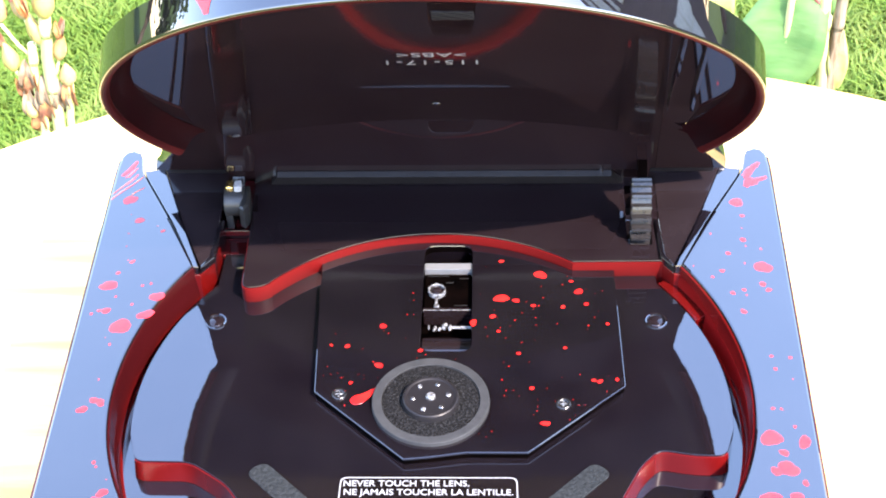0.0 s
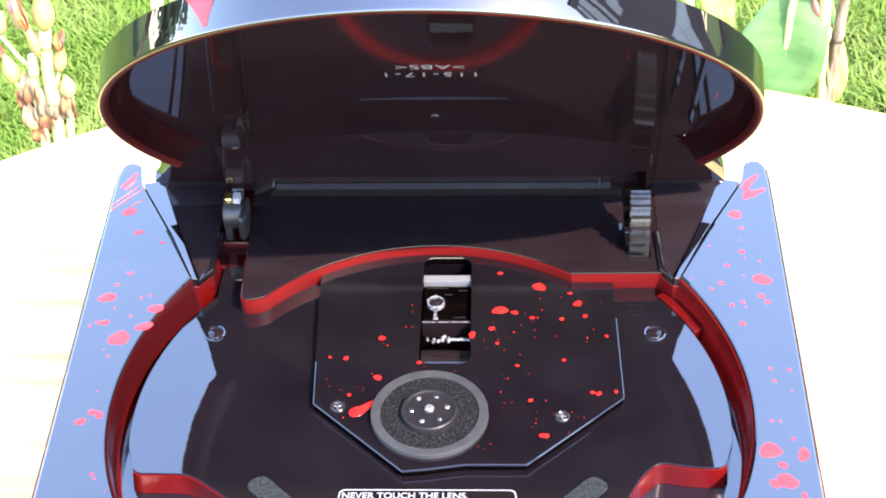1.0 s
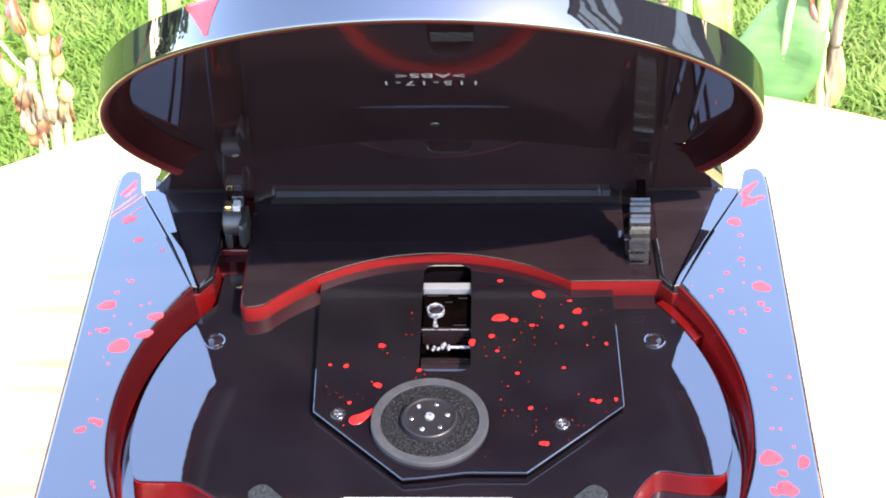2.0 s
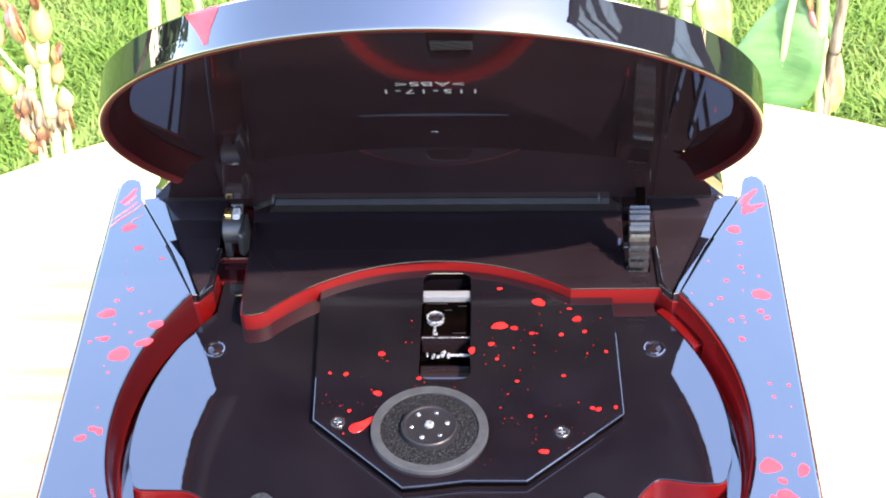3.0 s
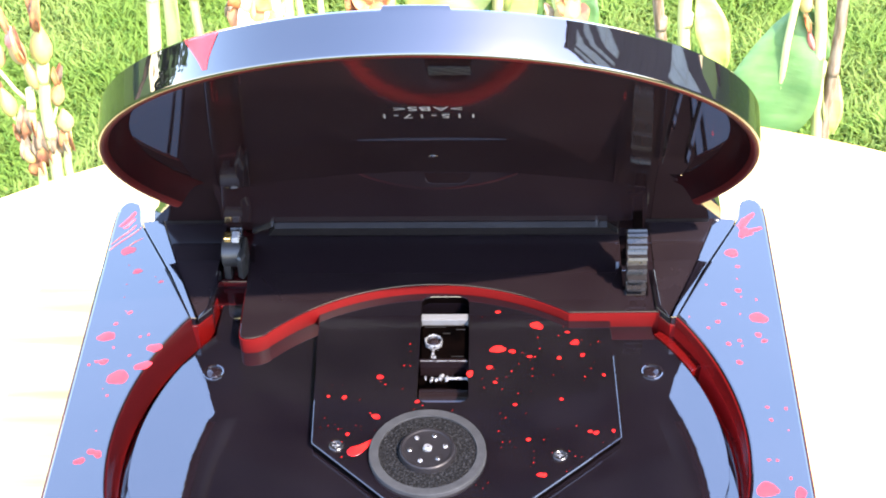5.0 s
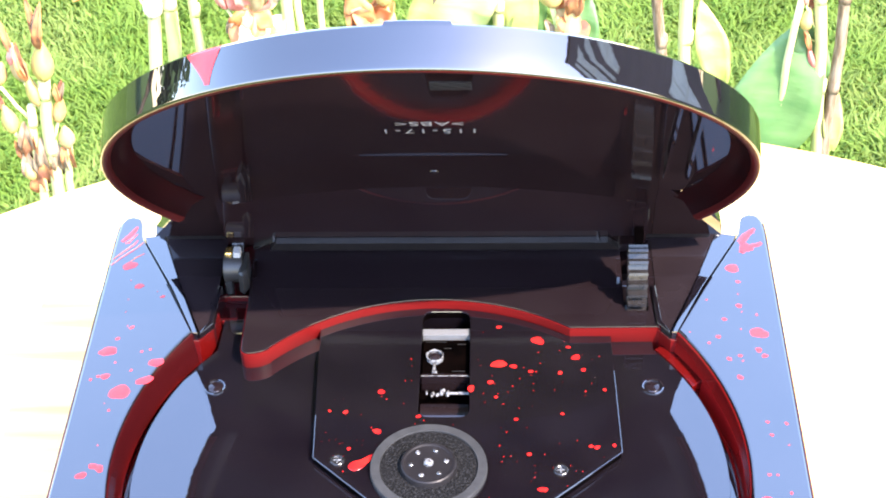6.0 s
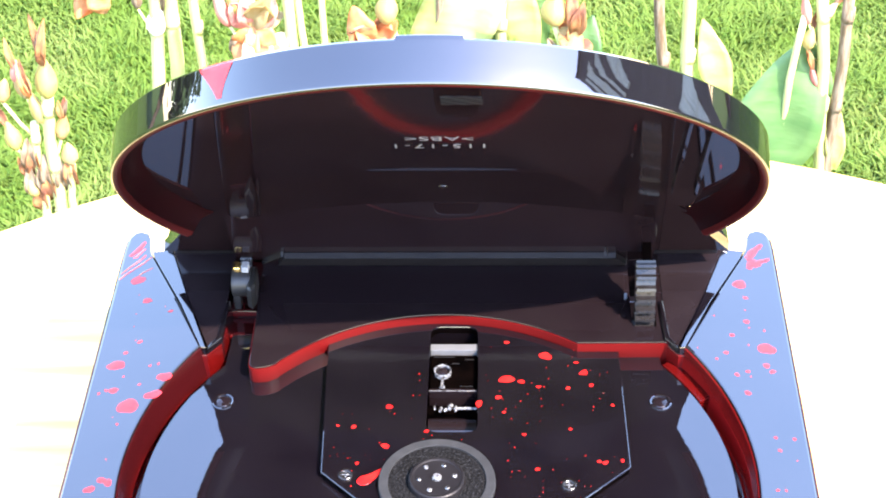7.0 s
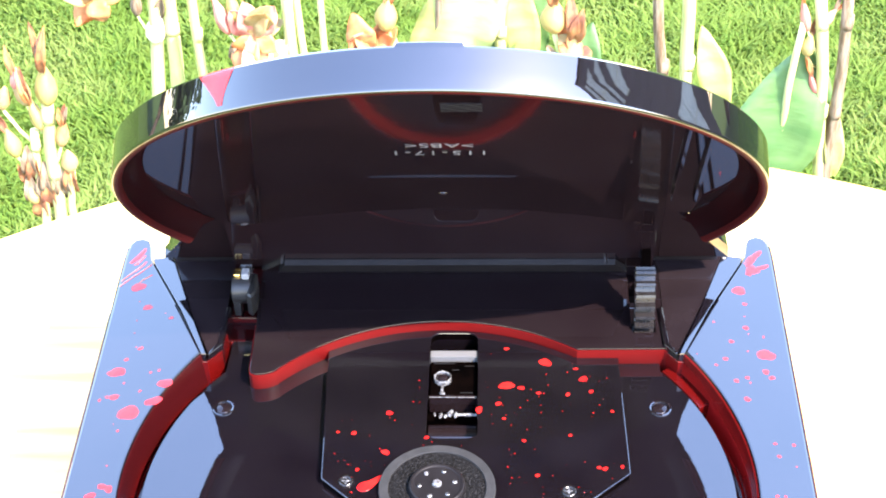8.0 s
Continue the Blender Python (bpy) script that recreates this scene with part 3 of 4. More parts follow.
# screws and dimples
for x, y in ((-23.2, 2.9), (33.1, -0.4)):
    sc = part("screw", revolve(bmesh.new(), [(0, PLATE + 0.12), (1.1, PLATE + 0.16), (1.35, PLATE + 0.34), (1.65, PLATE + 0.36), (1.85, PLATE + 0.2), (1.95, PLATE - 0.1), (0, PLATE - 0.1)], n=24, cx=x, cy=y), SCREW, console, "small blackened cross-head screw", smooth=True)
    bm = bmesh.new()
    box(bm, x - 0.95, x + 0.95, y - 0.2, y + 0.2, PLATE + 0.05, PLATE + 0.24, 0.05)
    box(bm, x - 0.2, x + 0.2, y - 0.95, y + 0.95, PLATE + 0.05, PLATE + 0.25, 0.05)
    part("cross_slot", bm, CLEAR, sc, "worn bright cross")
    part("screw_well", revolve(bmesh.new(), [(2.1, PLATE + 0.01), (2.35, PLATE + 0.08), (2.6, PLATE + 0.01)], n=28, cx=x, cy=y), BLACK, sc, smooth=True)
for x in (-58.1, 58.1):
    st = part("stud_collar", revolve(bmesh.new(), [(2.3, FLOOR - 0.3), (2.35, FLOOR + 0.3), (2.7, FLOOR + 0.4), (3.0, FLOOR + 0.25), (3.1, FLOOR - 0.3)], n=28, cx=x, cy=31.8), BLACK, console, smooth=True)
    part("stud", revolve(bmesh.new(), [(0, FLOOR + 0.5), (1.0, FLOOR + 0.4), (1.8, FLOOR + 0.2), (2.3, FLOOR - 0.2)], n=24, cx=x, cy=31.8), INNER, st, "glossy black stud", smooth=True)

# felt pads and the printed label
for s in (1, -1):
    ring = rounded([(s * x, y) for x, y in ((-44.6, -21.4), (-40.2, -17.6), (-27.0, -31.0), (-31.4, -35.0))], 2.8)
    part("felt_pad", prism(bmesh.new(), ring if s == 1 else ring[::-1], FLOOR - 0.1, FLOOR + 0.35, 0.2, 1), PAD, console, "grey felt pad")
o, i2 = rounded([(-21.2, -22.6), (21.6, -22.6), (22.0, -44), (-21.6, -44)], 1.8), rounded([(-20.9, -22.9), (21.3, -22.9), (21.7, -43.7), (-21.3, -43.7)], 1.65)
lab = part("warning_label", prism(bmesh.new(), o, FLOOR + 0.02, FLOOR + 0.06, holes=[i2]), WHITE, console, "white outlined warning label")
for k, (words, cx, w) in enumerate((("NEVER TOUCH THE LENS.", -5.2, 1.0), ("NE JAMAIS TOUCHER LA LENTILLE.", 0.2, 1.0))):
    lettering("printed_text", words, 0.00262, Matrix.Translation((cx * MM, (-24.7 - 2.75 * k) * MM, (FLOOR + LIFT + 0.1) * MM)), lab, WHITE, bold=0.00003, wide=w)

# toothed lid sector in its slot, damper on the other side
HINGE = Vector((0, 77.0, 5.0))


def sector():
    bm = bmesh.new()
    n, r0, r1 = 8, 18.7, 20.5
    pts = []
    for i in range(n):
        for f, r in ((0.0, r0), (0.22, r0), (0.38, r1), (0.62, r1), (0.78, r0)):
            a = radians(-27 + 9.2 * (i + f))
            pts.append((HINGE.y - r * math.cos(a), HINGE.z + r * math.sin(a)))
    pts += [(HINGE.y - 18.9 * math.cos(radians(47)), HINGE.z + 18.9 * math.sin(radians(47)))]
    inner = []
    for i in range(21):
        a = radians(-27 + 74 * (1 - i / 20))
        inner.append((HINGE.y - 15.0 * math.cos(a), HINGE.z + 15.0 * math.sin(a)))
    ring = pts + inner
    l = [bm.verts.new((52.5, y, z)) for y, z in ring]
    r = [bm.verts.new((57.9, y, z)) for y, z in ring]
    for k in range(len(ring)):
        bm.faces.new((l[k], l[(k + 1) % len(ring)], r[(k + 1) % len(ring)], r[k]))
    bm.faces.new(l)
    bm.faces.new(r[::-1])
    bmesh.ops.bevel(bm, geom=[e for e in bm.edges if all(abs(v.co.x - 52.5) < 1e-4 for v in e.verts)], offset=0.25, segments=1, affect="EDGES")
    part("toothed_sector", bm, GEAR, console, "dark nylon toothed sector of the lid hinge")
    bm = bmesh.new()
    path = [(HINGE.y - q * math.cos(radians(a)), HINGE.z + q * math.sin(radians(a))) for q, turn in ((18.6, range(45, 79, 4)), (14.5, range(76, 42, -4))) for a in turn]
    l, r = [bm.verts.new((54.4, y, z)) for y, z in path], [bm.verts.new((56.8, y, z)) for y, z in path]
    for k in range(len(path)):
        bm.faces.new((l[k], l[(k + 1) % len(path)], r[(k + 1) % len(path)], r[k]))
    bm.faces.new(l)
    bm.faces.new(r[::-1])
    part("sector_web", bm, CAVITY, console)


sector()
bm = bmesh.new()
bmesh.ops.create_cone(bm, cap_ends=True, segments=36, radius1=4.6, radius2=4.2, depth=5.2, matrix=Matrix.Translation((-56.5, 70.5, 6.3)) @ Matrix.Rotation(radians(90), 4, "Y"))
box(bm, -59.0, -56.9, 66.6, 69.6, -1.0, 5.0, 0.4)
bmesh.ops.bevel(bm, geom=[e for e in bm.edges if len(e.link_faces) == 2 and e.calc_face_angle() > 1], offset=0.4, segments=2, affect="EDGES", clamp_overlap=True)
damper = part("hinge_damper", bm, NYLON, console, "grey nylon hinge damper", smooth=True)
part("brass_bush", box(bmesh.new(), -58.6, -56.6, 69.3, 72.4, 9.6, 12.0, 0.4), BRASS, damper, "bright brass bush")
part("pale_cap", box(bmesh.new(), -56.4, -54.3, 69.2, 72.4, 9.6, 12.1, 0.4), WHITE, damper, "small white cap")
part("claw", prism(bmesh.new(), [(-54.6, 64.6), (-53.2, 63.4), (-52.2, 66.0), (-52.6, 74), (-54.2, 74)], 2.0, 9.0, 0.5, 1), NYLON, damper, "hooked nylon claw")
bm = bmesh.new()
tube_path = [(73.5, 9.0), (76.0, 13.0), (79.0, 17.5), (80.5, 17.5), (78.0, 11.5), (76.0, 8.0)]
l, r = [bm.verts.new((-57.2, y, z)) for y, z in tube_path], [bm.verts.new((-54.0, y, z)) for y, z in tube_path]
for k in range(len(tube_path)):
    bm.faces.new((l[k], l[(k + 1) % len(tube_path)], r[(k + 1) % len(tube_path)], r[k]))
bm.faces.new(l)
bm.faces.new(r[::-1])
part("lid_arm", bm, GEAR, damper, "dark arm rising to the lid", smooth=True)

# ---- the lid, built shut round the hinge and swung open ----
OPEN = 53.6
swing = Matrix.Translation((0, HINGE.y * MM, (HINGE.z + LIFT) * MM)) @ Matrix.Rotation(radians(-OPEN), 4, "X")
# lid coordinates: x across, y = -s (s: from the hinge outwards), z = height over the lip's plane
lid = new("lid")
lid.parent = console
lid.matrix_basis = swing
tagged(lid, "open round black lid with a mirror-bright rim")
CX, CY, RL, DOME = 1.7, -77.0, 78.2, 8.5  # DOME: height of the slightly domed lining over the lip


def lid_part(name, bm, mat, label="", smooth=True, parent=None):
    bmesh.ops.recalc_face_normals(bm, faces=bm.faces)
    for v in bm.verts:
        v.co = v.co * MM
    return part(name, bm, mat, parent or lid, label, smooth, mm=False)


def trimmed(bm, y):
    """Cuts away what lies behind the line y, and closes the cut."""
    g = bm.verts[:] + bm.edges[:] + bm.faces[:]
    r = bmesh.ops.bisect_plane(bm, geom=g, plane_co=(0, y, 0), plane_no=(0, 1, 0), clear_outer=True)
    return bm


bm = trimmed(revolve(bmesh.new(), [(RL - 1.0 + math.sin(radians(k * 9)), -math.cos(radians(k * 9))) for k in range(4, 11)] + [(RL + 0.02, 4.0), (RL - 0.05, 8.6)], n=220, cx=CX, cy=CY), -40)
lid_part("lid_rim", bm, BLACK, "mirror-glossy black rim of the lid")
bm = trimmed(revolve(bmesh.new(), [(RL - 0.05, 8.6), (RL - 0.5, 9.1), (RL - 4, 9.7), (RL - 30, 11.4), (0, 12.2)], n=220, cx=CX, cy=CY), -6)
lid_part("lid_top", bm, BLACK, "glossy black outer face of the lid")
bm = trimmed(revolve(bmesh.new(), [(RL - 1.0 + math.sin(radians(k * 9)), -math.cos(radians(k * 9))) for k in (4, 3, 2, 1, 0)] + [(RL - 1.5, -0.9), (RL - 2.0, -0.5), (RL - 2.4, 0.3)], n=160, cx=CX, cy=CY), -40)
lid_part("lid_lip", bm, LIPRED, "thin dark red lip")
bm = trimmed(revolve(bmesh.new(), [(RL - 2.4, 0.3), (RL - 3.2, 2.0), (RL - 4.4, 4.2), (RL - 7.0, 5.7)], n=160, cx=CX, cy=CY), -40)
lid_part("lid_wall", bm, WINE, "wine-black inner wall of the lid", smooth=2)
bm = trimmed(revolve(bmesh.new(), [(RL - 7.0, 5.7)] + [(r, DOME - r * r / 1800) for r in (70, 66, 60, 54, 48, 42, 36, 30, 24, 18, 12, 6, 0)], n=160, cx=CX, cy=CY), -13)
for v in bm.verts:
    v.co.z -= 0.009 * (CY - v.co.y)
lid_part("lid_lining", bm, LINING, "glossy black underside of the lid", smooth=2)
bm = bmesh.new()
prism(bm, arc(CX, CY, RL - 0.06, -95.0, -84.2, 14) + arc(CX, CY, RL - 5, -85.2, -94, 8), 7.6, 9.9, 0.6, 3)
for v in bm.verts:
    if v.co.z > 8.2:
        v.co.x = CX + 0.6 + (v.co.x - CX - 0.6) * 0.93
lid_part("thumb_tab", bm, BLACK, "raised thumb tab on the lid's edge")
for x0, x1 in ((-47.8, -38.0), (48.6, 46.6)):
    bm = bmesh.new()
    strip(bm, [(x0, -34), (x1, -117)], 6.3, 8.2, 0.6)
    lid_part("lid_rib", bm, LINING)
for x in (59.5, 65.0):
    bm = bmesh.new()
    strip(bm, [(x, -60), (x - 1.0, -122 + (x - 59) * 1.5)], 4.0, 8.2, 0.8)
    lid_part("lid_rib", bm, LINING)
bm = bmesh.new()
prism(bm, [(-16.5, -68.2), (20, -68.2), (18.5, -67.8), (-15, -67.8)], 8.2, 8.7, 0.1, 1)
lid_part("lid_ridge", bm, LINING)
lid_part("lid_boss", revolve(bmesh.new(), [(0, 8.05), (0.7, 8.05), (1.2, 8.2), (1.4, 8.7)], n=24, cx=1.4, cy=-53.4), LINING)
for txt, s, w in (("115-17-1", 88.0, 1.12), (">ABS<", 93.6, 1.3)):
    lettering("moulded_text", txt, 0.0043, Matrix.Translation((0.0019, -s * MM, 0.00815)) @ Matrix.Rotation(radians(180), 4, "Y"), lid, MOULD, turn=0, bold=0.0, wide=w, space=1.34 if s < 90 else 1.05)
# The lens slot's reflection in the lining, built as grey wavy strips.
for i in range(6):
    bm = bmesh.new()
    strip(bm, [(3.4 + 0.75 * j, -121.5 - 0.95 * i + 0.2 * math.sin(1.1 * j + 2 * i)) for j in range(13)], 6.65 - 0.035 * i, 6.95 - 0.035 * i, 0.45)
    lid_part("reflection_wave", bm, NYLON, "fine grey waves standing in for a reflection", smooth=False)
# rear bar, gussets and side flanges
bm = bmesh.new()
prism(bm, [(-46.5, -5.0), (51.0, -5.0), (47.5, -12.6), (-44.0, -12.6)], 0.0, 2.0, 0.3, 1)
lid_part("hinge_bar", bm, MATTE, "dull grey-black hinge bar", smooth=False)
bm = bmesh.new()
side = [(-4, 1.9), (-12.7, 1.9), (-40, 7.9), (-50, 9.3), (-50, 9.6), (-4, 9.6)]
l, r = [bm.verts.new((-58, y, z)) for y, z in side], [bm.verts.new((58, y, z)) for y, z in side]
for k in range(6):
    bm.faces.new((l[k], l[(k + 1) % 6], r[(k + 1) % 6], r[k]))
bm.faces.new(l)
bm.faces.new(r[::-1])
lid_part("hinge_web", bm, LINING, smooth=False)
# Added at this width to block sky reflections in the corner panels.
lid_part("lid_back", box(bmesh.new(), -77, 77, -2.4, 2.6, 5.2, 11.0, 0.5), MATTE, smooth=False)
lid_part("lid_tail", box(bmesh.new(), -52, 51, -4.0, 3.0, 2.4, 5.4, 0.3), LINING, smooth=False)
for s in (1, -1):
    f = [(s * x, y) for x, y in ((-58.0, -47.0), (-65.0, -41.0), (-68.5, -28.0), (-79.6, -2.5), (-52.0, -2.5), (-52, -46))]
    bm = bmesh.new()
    prism(bm, f if s == 1 else f[::-1], 5.0, 8.2)
    for v in bm.verts:  # the front runs out into the lining
        if v.co.z < 6 and v.co.y < -45:
            v.co.z = 7.6
    lid_part("side_flange", bm, LINING, "glossy black rear flange", smooth=True)
    g = [(s * x, y) for x, y in ((-44.2, -13.2), (-50.5, -5.0), (-51.2, -5.0), (-44.9, -13.2))]
    bm = bmesh.new()
    prism(bm, g if s == 1 else g[::-1], 0.4, 6.0, 0.1, 1)
    lid_part("gusset", bm, GEAR, smooth=False)


# ---- paint splatter ----
def blot(bm, x, y, rx, ry, z, seed, turn=0.0):
    rnd = random.Random(seed)
    n = 18 if max(rx, ry) > 0.7 else 9
    ph = [rnd.uniform(0, 6.28) for _ in range(3)]
    c = bm.verts.new((x, y, z + 0.07))
    ring = []
    for i in range(n):
        a = 6.28318 * i / n
        k = 1 + 0.10 * math.sin(2 * a + ph[0]) + 0.08 * math.sin(3 * a + ph[1]) + 0.05 * math.sin(5 * a + ph[2])
        u, v = rx * k * math.cos(a), ry * k * math.sin(a)
        ring.append(bm.verts.new((x + u * math.cos(turn) - v * math.sin(turn), y + u * math.sin(turn) + v * math.cos(turn), z + 0.015)))
    for i in range(n):
        bm.faces.new((c, ring[i], ring[(i + 1) % n]))


def blots(rows, z, seed):
    """Each row: x, y and the two radii of a spot of paint."""
    for k, (x, y, rx, ry) in enumerate(rows):
        bm = bmesh.new()
        blot(bm, x, y, rx, ry, z, seed + k, 0.3 if k % 2 else -0.2)
        if z == RIM:
            sloped(bm)
        part("paint_spot", bm, SPLAT, console, smooth=True)


def specks(count, z, seed, inside, size=(0.12, 0.42)):
    rnd = random.Random(seed)
    bm = bmesh.new()
    done = 0
    while done < count:
        x, y = rnd.uniform(-92, 92), rnd.uniform(-95, 92)
        if inside(x, y):
            r = rnd.uniform(*size) * rnd.uniform(0.5, 1)
            blot(bm, x, y, r, r * rnd.uniform(0.8, 1.3), z, seed + done)
            done += 1
    if z == RIM:
        sloped(bm)
    tagged(part("paint_specks", bm, SPLAT, console, smooth=True), kind="stuff")


def cover(x, y):
    return -29 < x < 47 and -14 < y < 52 and math.hypot(x, y) > 16 and not (-5 < x < 11 and 18 < y) and y > -16 - (x + 6) * 0.95 and y > -16 + (x - 24) * 0.92 and not (x < -8 and y > 32)


PZ, SZ = PLATE, RIM
blots([(28.0, 47.5, 1.75, 1.4), (17.5, 38.3, 2.1, 1.35), (21.4, 37.4, 0.9, 0.75), (38.1, 40.9, 1.15, 1.0), (15.3, 31.3, 0.8, 0.7), (-13.4, 27.7, 0.85, 0.9),
       (-13.7, 13.2, 1.15, 0.85), (-3.3, 18.6, 0.65, 0.6), (10.2, 28.9, 0.9, 1.2), (-22.3, 20.2, 0.75, 0.6), (28.1, -6.9, 0.8, 0.75), (29.1, -7.0, 0.7, 0.7),
       (25.3, 5.1, 0.65, 0.55)], PZ, 11)
blots([(41.0, 7.9, 0.6, 0.55), (42.5, 7.5, 0.8, 0.6), (46.9, 8.2, 0.5, 0.6), (40, 36.0, 0.7, 0.6), (26.0, 35.4, 0.7, 0.5), (33.8, 34.9, 0.65, 0.6), (36.2, 44.9, 0.7, 0.4),
       (17.5, 53.0, 0.8, 0.5), (22.0, 17.5, 0.55, 0.5), (34.0, 19.5, 0.5, 0.5), (45.3, 28.4, 0.5, 0.5), (-20.6, 7.0, 0.55, 0.5), (-26.5, 20.6, 0.45, 0.4), (16.8, 25.7, 0.5, 0.45)], PZ, 51)
bm = bmesh.new()
ring = [(-20.6, 0.6), (-19.2, -0.9), (-17.2, -0.3), (-15.6, 1.9), (-12.6, 5.6), (-13.2, 6.0), (-17.4, 3.0), (-19.6, 2.4)]
prism(bm, rounded(ring, 1.2), PZ + 0.01, PZ + 0.12, 0.05, 1)
part("paint_drip", bm, SPLAT, console, "long red drip of paint", smooth=True)
specks(95, PZ, 71, cover, (0.08, 0.22))
# wings: the wing's plane lies higher, so do its spots
blots([(-87.9, 77.5, 2.1, 1.8), (-83.6, 67.8, 1.3, 1.2), (-88.0, 41.6, 2.6, 1.6), (-87.1, 31.7, 1.3, 1.0), (-82.0, 24.9, 3.2, 2.3), (-75.7, 28.4, 2.3, 1.5),
       (-73.6, 34.9, 2.0, 1.6), (-87.0, -4.2, 1.4, 1.1), (-84.3, -1.4, 1.3, 0.9), (-76.8, -32.7, 1.4, 1.2), (-78.6, -34.6, 0.9, 0.9), (-80.2, 33.0, 0.4, 0.4),
       (-76.0, 62, 0.8, 0.6), (-82.9, 50.4, 0.8, 0.5), (-86.2, 46.4, 0.7, 0.5), (-82.5, -2.5, 1.0, 1.2)], SZ, 91)
blots([(82.9, 74.6, 1.7, 1.8), (87.6, 48.4, 2.5, 1.9), (88.3, 84.5, 1.6, 1.5), (82.8, -14.0, 2.8, 2.2), (91.0, -14.2, 1.4, 2.1), (85.9, -23.4, 2.6, 2.2),
       (81.0, -33.4, 2.6, 2.0), (86.9, -32.2, 1.8, 1.4), (84.5, -13.8, 1.6, 0.9), (83.0, -24.6, 1.3, 1.3), (85.5, -18.4, 1.1, 1.0), (78.6, 52.5, 0.7, 0.6)], SZ, 121)
blots([(86.8, 41.6, 0.9, 0.8), (88.2, 39.5, 0.9, 0.6), (84.0, 69.0, 0.7, 0.5), (76.3, 45.1, 0.7, 0.6), (78.4, 36.8, 0.7, 0.6), (81.5, 38.5, 0.6, 0.5), (80.6, 30.1, 0.9, 0.7),
       (83.2, 58.8, 0.9, 0.7), (86.6, 10.0, 0.5, 0.5), (84.4, -4.0, 0.5, 0.4), (89.6, -27.4, 0.7, 0.9), (91.5, -38.0, 1.2, 1.0)], SZ, 151)
specks(60, SZ, 181, lambda x, y: math.hypot(x, y) > 81.5 and abs(x) < 91 and abs(x) > 66 + max(0, y - 46) * 0.53, (0.2, 0.6))


def streak(x0, y0, x1, y1, w):
    """A thin run of paint over the ear's tip, along its falling plane."""
    bm = bmesh.new()
    d = Vector((x1 - x0, y1 - y0))
    o = Vector((-d.y, d.x)).normalized()
    rows = []
    for i in range(9):
        f = i / 8
        c = Vector((x0, y0)) + d * f + o * (0.25 * math.sin(5 * f + x0))
        k = w * (0.35 + 0.65 * math.sin(math.pi * (0.12 + 0.8 * f)))
        rows.append([bm.verts.new((c.x + o.x * k * j, c.y + o.y * k * j, sheet_z(c.x + o.x * k * j) + (0.09 if j == 0 else 0.015))) for j in (-1, 0, 1)])
    for p, q in zip(rows, rows[1:]):
        for j in (0, 1):
            bm.faces.new((p[j], p[j + 1], q[j + 1], q[j]))
    part("paint_streak", bm, SPLAT, console, smooth=True)


for row in ((-93.6, 78.6, -85.6, 87.6, 0.35), (-93.4, 81.0, -87.4, 88.8, 0.3), (-92.0, 89.0, -88.4, 95.0, 0.8), (-91.0, 88.0, -87.8, 91.6, 0.3), (-88.4, 78.8, -84.6, 82.6, 0.25),
            (86.2, 86.0, 91.2, 93.8, 0.8), (88.6, 84.6, 92.6, 87.8, 0.7), (86.0, 82.2, 88.4, 86.4, 1.0), (85.6, 87.2, 88.6, 91.2, 0.35)):
    streak(*row)


def rim_blot():
    """The red splash over the lid's rim."""
    bm = bmesh.new()
    grid = []
    for i in range(9):
        z = 1.0 + 8.0 * i / 8
        half = 0.6 + 4.6 * (i / 8) ** 1.3
        rowv = []
        for j in range(7):
            a = radians(-90 - 34.8) + (half * (j / 3 - 1) + (1 - i / 8) * 1.6) / RL
            r = RL + 0.10 if z < 8.5 else RL - 0.25
            rowv.append(bm.verts.new((CX + r * math.cos(a), CY + r * math.sin(a), z)))
        grid.append(rowv)
    for p, q in zip(grid, grid[1:]):
        for j in range(6):
            bm.faces.new((p[j], p[j + 1], q[j + 1], q[j]))
    lid_part("paint_splash", bm, SPLAT, "red paint splash on the rim")


rim_blot()


# ---- canna plants behind the table ----
def tube(bm, pts, r0, r1, n=8):
    rings = []
    m = len(pts)
    for i, p in enumerate(pts):
        p = Vector(p)
        t = (Vector(pts[min(m - 1, i + 1)]) - Vector(pts[max(0, i - 1)])).normalized()
        u = t.orthogonal().normalized()
        w = t.cross(u)
        r = r0 + (r1 - r0) * i / (m - 1)
        rings.append([bm.verts.new(p + (u * math.cos(6.2832 * k / n) + w * math.sin(6.2832 * k / n)) * r) for k in range(n)])
    for a, b in zip(rings, rings[1:]):
        for k in range(n):
            bm.faces.new((a[k], a[(k + 1) % n], b[(k + 1) % n], b[k]))
    bm.faces.new(rings[0][::-1])
    bm.faces.new(rings[-1])
    return bm


